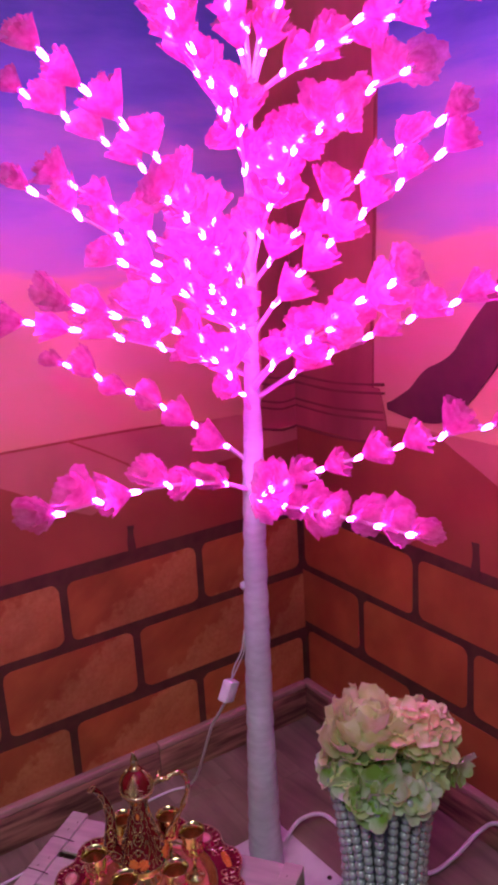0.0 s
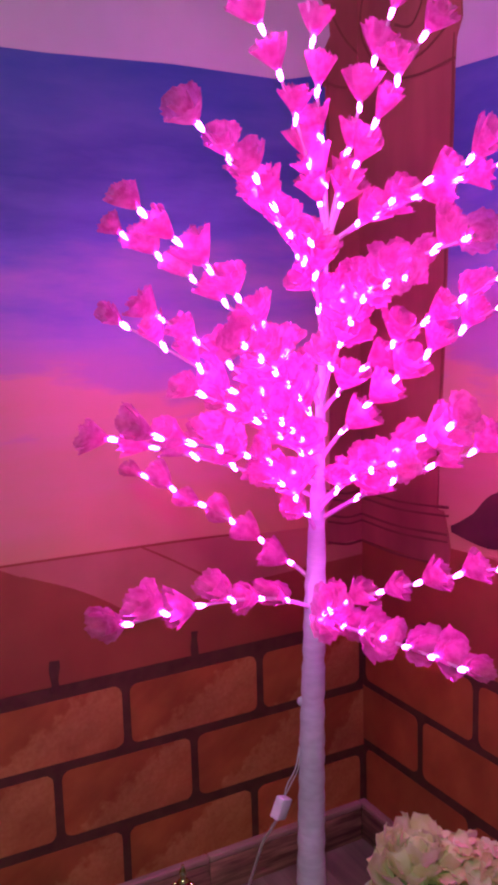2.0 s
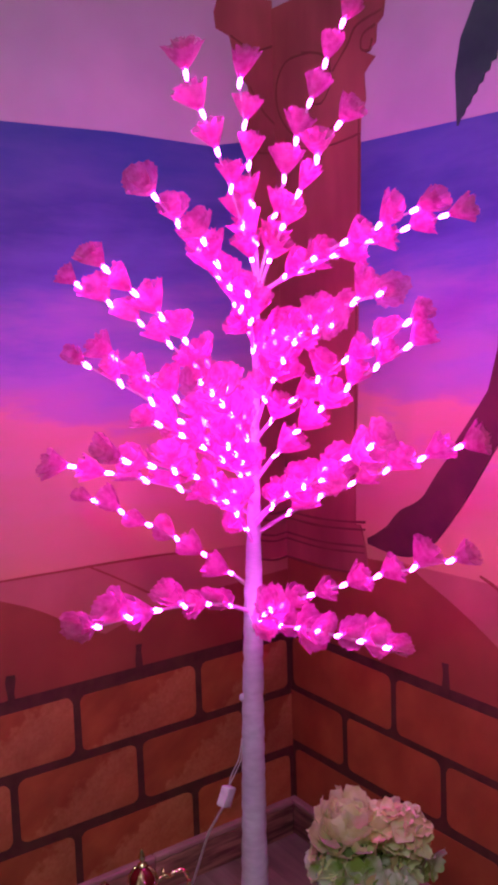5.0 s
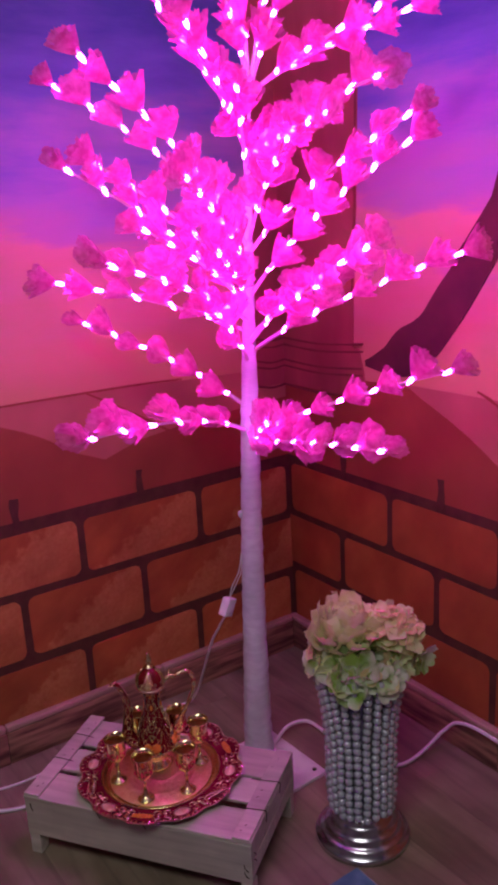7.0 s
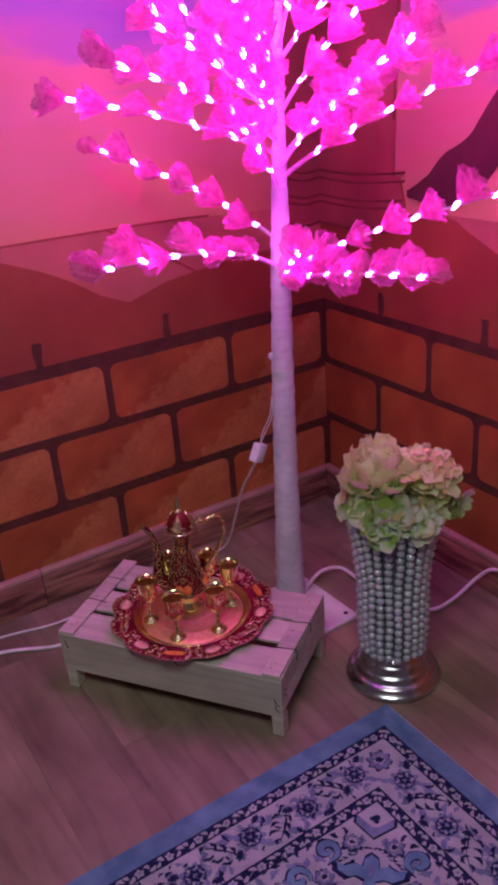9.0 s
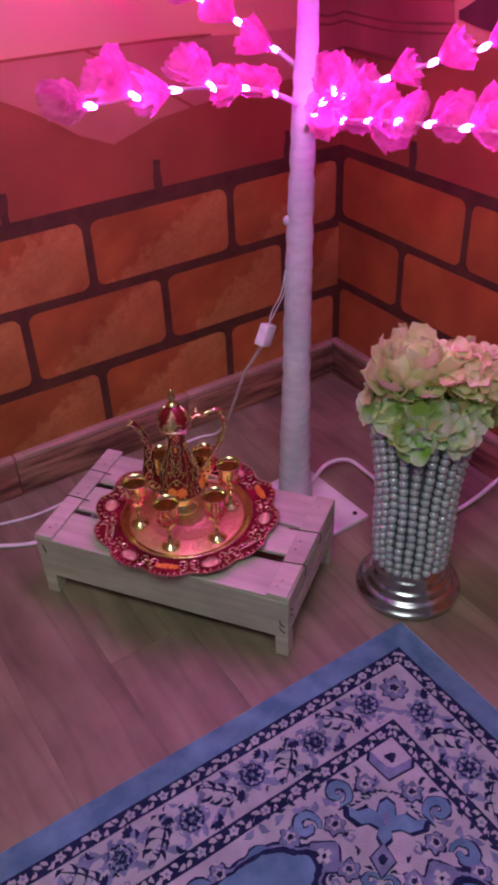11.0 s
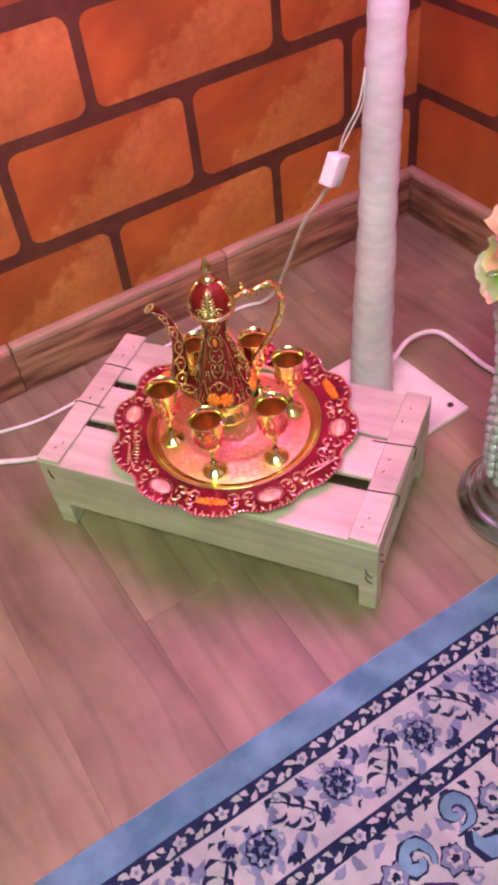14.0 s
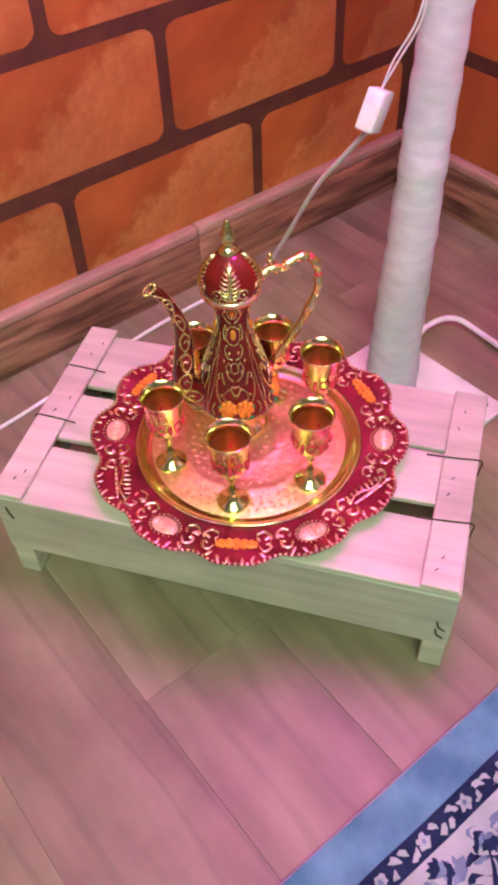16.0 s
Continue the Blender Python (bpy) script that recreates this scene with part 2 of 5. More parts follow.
M_PALM = mat("mural_palm", (0.075, 0.018, 0.020), (0.11, 0.028, 0.028), rough=0.8, scale=10)
M_FROND = mat("mural_frond", (0.02, 0.06, 0.055), (0.035, 0.09, 0.07), rough=0.8, scale=14)
M_SKIRT = mat("skirting_grain", (0.13, 0.060, 0.038), (0.42, 0.235, 0.150), rough=0.5, scale=3, stretch=(1.0, 1.8, 1.0), detail=8, rand=0.1, stain=0.3, stain_scale=3, lo=0.36, hi=0.62, space="Generated")
M_SKIRT_TOP = mat("skirting_cap", (0.42, 0.26, 0.21), (0.52, 0.33, 0.27), rough=0.6, scale=14, stain=0.2)
M_PLANK = mat("floor_plank", (0.212, 0.168, 0.110), (0.318, 0.260, 0.178), rough=0.45, scale=5, stretch=(5, 0.9, 1), detail=12, rand=0.15, stain=0.20, stain_scale=9, lo=0.33, hi=0.68, bump=0.12, bump_scale=24)
M_GAP = mat("floor_joint", (0.21, 0.135, 0.09), rough=0.8)
M_CRATE = mat("crate_pine", (0.50, 0.475, 0.39), (0.63, 0.60, 0.50), rough=0.62, scale=5, stretch=(1.3, 14, 14), detail=8, rand=0.07, stain=0.20, stain_scale=7, bump=0.25, bump_scale=16)
M_WIRE = mat("rusty_wire", (0.05, 0.03, 0.025), (0.10, 0.06, 0.05), rough=0.5, metal=0.7, scale=200)
M_TRUNK = mat("paper_wrapped_trunk", (0.60, 0.62, 0.67), (0.72, 0.74, 0.79), rough=0.75, scale=30, stretch=(1, 1, 3), bump=0.6, bump_scale=26, stain=0.12, stain_scale=16)
M_TWIG = mat("white_twig", (0.60, 0.45, 0.52), (0.72, 0.55, 0.62), rough=0.5, scale=60, bump=0.2)
M_PLATE = mat("white_painted_steel", (0.70, 0.68, 0.70), (0.78, 0.76, 0.78), rough=0.45, scale=18, stain=0.15, stain_scale=20)
M_CABLE = mat("white_cable", (0.74, 0.73, 0.74), rough=0.4, scale=40)
M_PETAL = petal_mat("pink_petal", (0.64, 0.16, 0.34), (0.89, 0.36, 0.57), 0.64, 60)
def gauze(m, share_through):
    """Open weave: part of the light passes between the threads."""
    N, L = m.node_tree.nodes, m.node_tree.links
    out = N["Material Output"]
    src = out.inputs["Surface"].links[0].from_socket
    clear, mx = N.new("ShaderNodeBsdfTransparent"), N.new("ShaderNodeMixShader")
    mx.inputs[0].default_value = share_through
    L.new(src, mx.inputs[1])
    L.new(clear.outputs[0], mx.inputs[2])
    L.new(mx.outputs[0], out.inputs["Surface"])


gauze(M_PETAL, 0.42)


def wood_figure(m):
    """Arched grain lines and a few knots on top of the plain wood."""
    N, L = m.node_tree.nodes, m.node_tree.links
    b = N["Principled BSDF"]
    col = b.inputs["Base Color"].links[0].from_socket
    co, info = N.new("ShaderNodeTexCoord"), N.new("ShaderNodeObjectInfo")
    cmb, off = N.new("ShaderNodeCombineXYZ"), N.new("ShaderNodeVectorMath")
    for i in range(2):
        L.new(info.outputs["Random"], cmb.inputs[i])
    off.operation = "MULTIPLY_ADD"
    off.inputs[1].default_value = (3, 17, 0)
    L.new(cmb.outputs[0], off.inputs[0])
    L.new(co.outputs["Object"], off.inputs[2])
    mp = N.new("ShaderNodeMapping")
    mp.inputs["Scale"].default_value = (1, 0.16, 1)
    L.new(off.outputs[0], mp.inputs["Vector"])
    wave = N.new("ShaderNodeTexWave")
    wave.inputs["Scale"].default_value, wave.inputs["Distortion"].default_value = 6.5, 13
    wave.inputs["Detail"].default_value, wave.inputs["Detail Scale"].default_value = 3, 1.1
    L.new(mp.outputs[0], wave.inputs["Vector"])
    mr = N.new("ShaderNodeMapRange")
    mr.inputs[1].default_value, mr.inputs[2].default_value, mr.inputs[3].default_value, mr.inputs[4].default_value = 0.0, 0.16, 0.86, 1.0
    L.new(wave.outputs["Fac"], mr.inputs[0])
    mp2 = N.new("ShaderNodeMapping")
    mp2.inputs["Scale"].default_value = (1, 0.7, 1)
    L.new(off.outputs[0], mp2.inputs["Vector"])
    vor = N.new("ShaderNodeTexVoronoi")
    vor.voronoi_dimensions = "2D"
    vor.inputs["Scale"].default_value = 3.0
    L.new(mp2.outputs[0], vor.inputs["Vector"])
    mk = N.new("ShaderNodeMapRange")
    mk.inputs[1].default_value, mk.inputs[2].default_value, mk.inputs[3].default_value, mk.inputs[4].default_value = 0.03, 0.085, 0.80, 1.0
    L.new(vor.outputs["Distance"], mk.inputs[0])
    mul = N.new("ShaderNodeMath")
    mul.operation = "MULTIPLY"
    L.new(mr.outputs[0], mul.inputs[0])
    L.new(mk.outputs[0], mul.inputs[1])
    hs = N.new("ShaderNodeHueSaturation")
    L.new(mul.outputs[0], hs.inputs["Value"])
    L.new(col, hs.inputs["Color"])
    L.new(hs.outputs[0], b.inputs["Base Color"])


wood_figure(M_PLANK)
M_LED = glow_mat("led_bulb", (0.92, 0.056, 1.0), LED_POWER)
M_GOLD = mat("brassy_gold", (0.78, 0.73, 0.32), (0.88, 0.83, 0.44), rough=0.16, metal=1.0, scale=90, rough_var=0.08, bump=0.12, bump_scale=260)
M_GOLD_P = mat("pale_gold", (0.92, 0.66, 0.46), (0.98, 0.78, 0.60), rough=0.22, metal=1.0, scale=90, bump=0.1, bump_scale=260)
M_GOLD_E = mat("engraved_gold", (0.88, 0.56, 0.28), (0.97, 0.70, 0.38), rough=0.50, metal=1.0, scale=120, rough_var=0.1, bump=1.0, bump_scale=130)
M_ENAMEL = mat("red_enamel", (0.10, 0.006, 0.007), (0.19, 0.011, 0.012), rough=0.27, scale=30, metal=0.25, coat=0.4, rough_var=0.06)
M_COPPER = mat("satin_copper", (0.40, 0.19, 0.06), (0.54, 0.28, 0.10), rough=0.36, metal=0.85, scale=60)
M_RIM = mat("crimson_enamel", (0.11, 0.004, 0.014), (0.27, 0.012, 0.045), rough=0.22, scale=26, metal=0.3, coat=0.5, rough_var=0.06)
M_ROSE = mat("rose_enamel", (0.55, 0.02, 0.06), (0.70, 0.05, 0.10), rough=0.22, scale=40, metal=0.3, coat=0.7)
M_CORAL = mat("coral_enamel", (0.80, 0.36, 0.26), (0.90, 0.55, 0.45), rough=0.3, scale=80, metal=0.3, coat=0.5)
M_AMBER = mat("amber_enamel", (0.75, 0.20, 0.03), (0.90, 0.36, 0.05), rough=0.25, scale=80, metal=0.4, coat=0.6)
M_GREEN = mat("green_enamel", (0.02, 0.16, 0.05), rough=0.25, scale=80, coat=0.6)
M_CHROME = mat("polished_chrome", (0.58, 0.62, 0.64), (0.66, 0.70, 0.72), rough=0.22, metal=1.0, scale=30, rough_var=0.06)
M_VASE = mat("dark_silver_glass", (0.16, 0.17, 0.18), (0.24, 0.25, 0.26), rough=0.3, metal=0.6, scale=40)
M_PEARL = mat("silver_pearl", (0.52, 0.57, 0.62), (0.60, 0.65, 0.70), rough=0.22, metal=0.35, scale=30, rand=0.08, coat=0.4)
M_FL_CREAM = petal_mat("cream_petal", (0.72, 0.82, 0.34), (0.84, 0.93, 0.58), 0.4, 40)
M_FL_PINK = petal_mat("blush_petal", (0.68, 0.64, 0.26), (0.84, 0.70, 0.46), 0.35, 30)
M_FL_GREEN = petal_mat("green_white_petal", (0.30, 0.54, 0.08), (0.80, 0.88, 0.72), 0.35, 26)
M_STEM = mat("flower_stem", (0.10, 0.16, 0.05), (0.16, 0.22, 0.08), rough=0.6, scale=60)
M_RUG_BLUE = mat("rug_blue_pile", (0.095, 0.22, 0.33), (0.165, 0.33, 0.46), rough=0.95, scale=30, stain=0.2, stain_scale=12, bump=0.9, bump_scale=500, spec=0.1)
M_RUG_NAVY = mat("rug_navy_pile", (0.012, 0.018, 0.06), (0.022, 0.032, 0.09), rough=0.95, scale=60, bump=0.9, bump_scale=500, spec=0.1)
M_RUG_CREAM = mat("rug_cream_pile", (0.37, 0.42, 0.44), (0.45, 0.50, 0.52), rough=0.95, scale=40, stain=0.12, stain_scale=15, bump=0.9, bump_scale=500, spec=0.1)
M_RUG_MID = mat("rug_slate_pile", (0.15, 0.20, 0.32), (0.22, 0.28, 0.42), rough=0.95, scale=60, stain=0.2, stain_scale=40, bump=0.9, bump_scale=500, spec=0.1)

# ---- the room ----
XW, YW, XB, YB, TOP = 1.017, 1.362, -2.6, -2.6, 2.55


def solid(name, x0, x1, y0, y1, z0, z1, material, label, category):
    bm = bmesh.new()
    box(bm, x0, x1, y0, y1, z0, z1)
    return tagged(part(name, bm, material, None, "", False), label, category, kind="structure")


floor = solid("floor", XB, XW, YB, YW, -0.12, -0.003, M_GAP, "dark joint bed under the wood plank floor", "floor")
ceiling = solid("ceiling", XB, XW, YB, YW, TOP, TOP + 0.1, M_PLASTER, "plain pale plaster ceiling of the room", "ceiling")
wall_north = solid("wall_north", XB - 0.1, XW + 0.1, YW, YW + 0.1, -0.12, TOP + 0.1, M_SKY, "wall covered with a printed sunset sky mural", "wall")
wall_east = solid("wall_east", XW, XW + 0.1, YB - 0.1, YW, -0.12, TOP + 0.1, M_SKY, "side wall covered with a printed sunset sky mural", "wall")
wall_west = solid("wall_west", XB - 0.1, XB, YB - 0.1, YW, -0.12, TOP + 0.1, M_PLASTER, "plain pale plaster wall of the room", "wall")
wall_south = solid("wall_south", XB, XW, YB - 0.1, YB, -0.12, TOP + 0.1, M_PLASTER, "plain pale plaster wall behind the viewer", "wall")

# On both mural walls: a runs along the wall from the corner outwards, b is the height.
FLAT_N = Matrix(((-1, 0, 0, XW), (0, 0, -1, YW), (0, 1, 0, 0), (0, 0, 0, 1)))
FLAT_E = Matrix(((0, 0, -1, XW), (-1, 0, 0, YW), (0, 1, 0, 0), (0, 0, 0, 1)))


def printed(name, outline, lift, material, wall, label=""):
    bm = bmesh.new()
    slab(bm, [(a, b * 0.993) for a, b in outline], 0.0002, lift * 0.36)
    flat = FLAT_N if wall is wall_north else FLAT_E
    bmesh.ops.transform(bm, matrix=flat, verts=bm.verts)
    if wall is wall_north:
        bmesh.ops.reverse_faces(bm, faces=bm.faces)
    bmesh.ops.recalc_face_normals(bm, faces=bm.faces)
    return part(name, bm, material, wall, label, False)


def stroke(name, pts, width, lift, material, wall):
    """A painted line of some width."""
    pts = spline([(*p, 0) for p in pts], 5)
    left, right = [], []
    for i, p in enumerate(pts):
        d = (pts[min(i + 1, len(pts) - 1)] - pts[max(i - 1, 0)]).normalized()
        n = Vector((-d.y, d.x, 0)) * width / 2 * (0.8 + 0.4 * noise.noise(p * 30))
        left.append((p + n).to_2d())
        right.append((p - n).to_2d())
    return printed(name, [tuple(p) for p in left + right[::-1]], lift, material, wall)


# pale band of the mural above the blue sky
printed("painted_pale_sky", [(0, 1.757), (0.10, 1.748), (0.19, 1.728), (0.43, 1.728), (0.68, 1.716), (2.2, 1.70), (2.2, TOP), (0, TOP)], 0.003, M_PALE, wall_north)
printed("painted_pale_sky", [(0, 1.73), (0.29, 1.690), (0.68, 1.655), (2.2, 1.60), (2.2, TOP), (0, TOP)], 0.003, M_PALE, wall_east)

# painted parapet: shaded brick top, pale coping and its joints
for wall, top in ((wall_north, 0.795), (wall_east, 0.787)):
    printed("painted_mortar", [(0, 0), (2.4, 0), (2.4, 0.548), (0, 0.548)], 0.003, M_MORTAR, wall)
    printed("painted_parapet_shade", [(0, 0.5465), (2.4, 0.5465), (2.4, top), (0.5, top - 0.001), (0, top - 0.022)], 0.005, M_LEDGE_D, wall)
    low = [(0, 0.70), (0.28, 0.685), (0.42, 0.668), (0.51, 0.640), (0.572, 0.667), (0.66, 0.722), (0.775, 0.772), (0.82, top)]
    if wall is wall_east:
        low = [(0.40, top - 0.001), (0.43, 0.778), (0.465, 0.757), (0.544, 0.722), (0.62, 0.681), (0.70, 0.63), (0.80, 0.61), (2.4, 0.61), (2.4, top)]
    printed("painted_coping", low + ([(0.5, top), (0, top - 0.02)] if wall is wall_north else []), 0.007, M_LEDGE, wall)
stroke("painted_joint", [(0.542, 0.797), (0.472, 0.757), (0.385, 0.702), (0.30, 0.645)], 0.006, 0.009, M_LEDGE_D, wall_north)
stroke("painted_joint", [(0.775, 0.772), (0.66, 0.722), (0.572, 0.665), (0.52, 0.632)], 0.005, 0.009, M_LEDGE_D, wall_north)
stroke("painted_joint", [(0.43, 0.778), (0.465, 0.760), (0.544, 0.724), (0.62, 0.683), (0.70, 0.63)], 0.006, 0.009, M_LEDGE_D, wall_east)
stroke("painted_joint", [(0.61, 0.797), (0.645, 0.783), (0.695, 0.757), (0.80, 0.70)], 0.006, 0.009, M_LEDGE_D, wall_east)
stroke("painted_joint", [(1.3, 0.80), (0.52, 0.796), (0.3, 0.79)], 0.005, 0.009, M_LEDGE_D, wall_north)

# painted column across the corner
for wall, w in ((wall_north, 0.088), (wall_east, 0.282)):
    edge = [(w, 0.80), (w - 0.004, 1.3), (w - 0.002, 1.75)] if wall is wall_north else [(0.258, 0.82), (0.263, 0.96), (0.275, 1.15), (0.286, 1.40), (0.296, 1.54), (0.302, 1.70), (0.305, 1.75)]
    printed("painted_column", [(0, 0.80)] + edge + [(0, 1.75)], 0.010, M_COLUMN, wall)
    printed("painted_column_base", [(0, 0.735), (w + 0.012, 0.735), (w + 0.016, 0.77), (w + 0.010, 0.80), (w, 0.835), (w - 0.006, 0.85), (0, 0.85)], 0.012, M_COLUMN, wall)
    for z in (0.737, 0.785, 0.80, 0.838, 0.855):
        stroke("painted_column_ring", [(0.001, z - 0.004), (w * 0.5, z - 0.008), (w + 0.008, z + 0.004)], 0.006, 0.0145, M_COLUMN_D, wall)
    if wall is wall_north:
        cap = [(0, 1.72), (0.092, 1.725), (0.096, 1.785), (0.072, 1.83), (0.078, 1.88), (0.108, 1.914), (0.126, 1.985), (0.163, 1.995), (0.167, 2.03), (0.15, 2.08), (0, 2.09)]
        lines = [[(0.001, 1.735), (0.05, 1.728), (0.09, 1.735)], [(0.001, 1.80), (0.04, 1.83), (0.075, 1.88)], [(0.001, 1.985), (0.06, 1.965), (0.125, 1.985)]]
    else:
        cap = [(0, 1.70), (0.302, 1.70), (0.306, 1.742), (0.321, 1.772), (0.318, 1.826), (0.335, 1.840), (0.352, 1.850), (0.325, 1.866), (0.354, 1.878), (0.358, 1.912), (0.376, 1.922), (0.39, 1.99), (0.37, 2.04), (0, 2.07)]
        lines = [[(0.14, 1.925), (0.06, 1.932), (0.02, 1.895), (0.02, 1.832), (0.065, 1.768), (0.126, 1.744), (0.209, 1.740), (0.290, 1.772)], [(0.115, 1.934), (0.192, 1.902), (0.214, 1.845), (0.180, 1.803), (0.13, 1.82)],
                 [(0.001, 1.735), (0.106, 1.718), (0.208, 1.704), (0.303, 1.706)], [(0.355, 1.912), (0.318, 1.905), (0.312, 1.878), (0.335, 1.868), (0.346, 1.888)], [(0.22, 1.86), (0.27, 1.90), (0.30, 1.93), (0.375, 1.935)]]
    printed("painted_capital", cap, 0.012, M_COLUMN, wall)
    for line in lines:
        stroke("painted_capital_line", line, 0.006, 0.0145, M_COLUMN_D, wall)
    stroke("painted_column_line", [(x - 0.003, z) for x, z in edge[1:]], 0.005, 0.0145, M_COLUMN_D, wall)

# painted palm on the side wall
lower = spline([(0.30, 0.812, 0), (0.40, 0.80, 0), (0.475, 0.825, 0), (0.56, 0.92, 0), (0.63, 1.02, 0), (0.69, 1.12, 0), (0.76, 1.30, 0), (0.80, 1.6, 0)], 4)
upper = spline([(0.30, 0.822, 0), (0.36, 0.86, 0), (0.41, 0.905, 0), (0.47, 0.945, 0), (0.52, 1.01, 0), (0.58, 1.085, 0), (0.645, 1.19, 0), (0.68, 1.40, 0), (0.69, 1.6, 0)], 4)
wob = [Vector((noise.noise(p * 22) * 0.008, noise.noise(p * 22 + Vector((3, 0, 0))) * 0.008, 0)) for p in upper]
printed("painted_palm_trunk", [(p.x, p.y) for p in lower] + [(p.x + q.x, p.y + q.y) for p, q in zip(upper, wob)][::-1], 0.010, M_PALM, wall_east)


def frond(root, mid, tip, width, teeth):
    line = spline([(*root, 0), (*mid, 0), (*tip, 0)], teeth)
    a, b = [], []
    for i, p in enumerate(line):
        s = i / (len(line) - 1)
        d = (line[min(i + 1, len(line) - 1)] - line[max(i - 1, 0)]).normalized()
        n = Vector((-d.y, d.x, 0)) * width * math.sin(math.pi * min(1, 0.12 + 0.88 * s)) ** 0.7
        a.append(tuple((p + n * 0.45).to_2d()))
        b.append(tuple((p - n * (1.0 if i % 2 else 0.72)).to_2d()))
    printed("painted_palm_frond", a + b[::-1], 0.010, M_FROND, wall_east)


comb = [(0.565, 1.655), (0.562, 1.750), (0.575, 1.81), (0.605, 1.86), (0.66, 1.96), (0.74, 2.06), (0.85, 2.0), (0.80, 1.90)]
for k in range(13):
    t = k / 12
    x, y = 0.745 + (0.572 - 0.745) * t, 1.845 + (1.665 - 1.845) * t ** 1.15
    comb += [(x, y), (x - 0.004, y - 0.022 * (1 - 0.6 * t))]
printed("painted_palm_frond", comb, 0.010, M_FROND, wall_east)
frond((0.74, 1.98), (0.705, 1.82), (0.675, 1.52), 0.030, 16)
frond((0.66, 2.12), (0.58, 2.09), (0.50, 1.99), 0.022, 14)

# ---- skirting ----
def skirting(name, flat, length, wall_label):
    thing = base(name, Matrix(), wall_label, "skirting", kind="structure")
    a = 0.0
    while a < length:
        w = random.uniform(0.30, 0.42)
        bm = bmesh.new()
        box(bm, a + 0.0006, a + w - 0.0006, 0, 0.0775, 0.0002, 0.017, 0.0015)
        board = part("board", bm, M_SKIRT, thing)
        board.matrix_basis = flat
        bm = bmesh.new()
        box(bm, a + 0.001, a + w - 0.001, 0.0780, 0.093, 0.0002, 0.0185, 0.003)
        capping = part("capping", bm, M_SKIRT_TOP, thing)
        capping.matrix_basis = flat
        a += w
    return thing


skirting("baseboard_north", FLAT_N @ Matrix.Translation((0.019, 0, 0)), 2.4, "dark marbled wooden skirting board under the mural")
skirting("baseboard_east", FLAT_E, 2.4, "dark marbled wooden skirting board along the side wall")


# ---- the lighted tree ----
def trunk_at(z):
    return Vector((0.6285 + 0.006 * z + 0.0165 * z * z, 0.993 - 0.004 * z - 0.0125 * z * z, z))


def trunk_radius(z):
    return float(np.interp(z, (0.0, 0.1, 0.3, 0.57, 0.78, 0.89, 1.02, 1.18, 1.30, 1.40), (0.0312, 0.0280, 0.0230, 0.0192, 0.0160, 0.0126, 0.0088, 0.0050, 0.0030, 0.0024)))


tree = base("light_tree", Matrix(), "artificial white-trunked tree hung with glowing pink blossom lamps", "light tree")
bm = bmesh.new()
pts, rad = [], []
for i in range(95):
    z = 0.014 + i * 0.0145
    wrap = 0.0022 * min(1.0, trunk_radius(z) / 0.016) * abs(math.sin(z * 82 + 2.0 * noise.noise(Vector((0, 0, z * 9))))) + 0.0012 * noise.noise(Vector((4, 1, z * 25)))
    pts.append(trunk_at(z) + Vector((noise.noise(Vector((z * 14, 0, 0))), noise.noise(Vector((0, z * 14, 5))), 0)) * 0.0012)
    rad.append(trunk_radius(z) + wrap)
tube(bm, pts, rad, 20)
part("trunk", bm, M_TRUNK, tree, "trunk wrapped in white crepe paper")
bm = bmesh.new()
knot = trunk_at(0.577) + Vector((-0.0165, 0.0105, 0))
ball(bm, knot, 0.0075, 10, 8, scale=(1, 1, 1.1))
part("knot", bm, M_TRUNK, tree)
bm = bmesh.new()
box(bm, -0.092, 0.092, -0.098, 0.098, 0.0, 0.009, 0.002)
plate = part("base_plate", bm, M_PLATE, tree, "flat white steel foot plate", False)
plate.matrix_basis = Matrix.Translation((0.628, 0.978, 0.0005)) @ Matrix.Rotation(radians(2), 4, "Z")
bm = bmesh.new()
lathe(bm, [(0.0045, 0), (0.0045, 0.002), (0.002, 0.003)], 10)
screw = part("screw", bm, M_WIRE, plate)
screw.matrix_basis = Matrix.Translation((0.074, -0.078, 0.009))


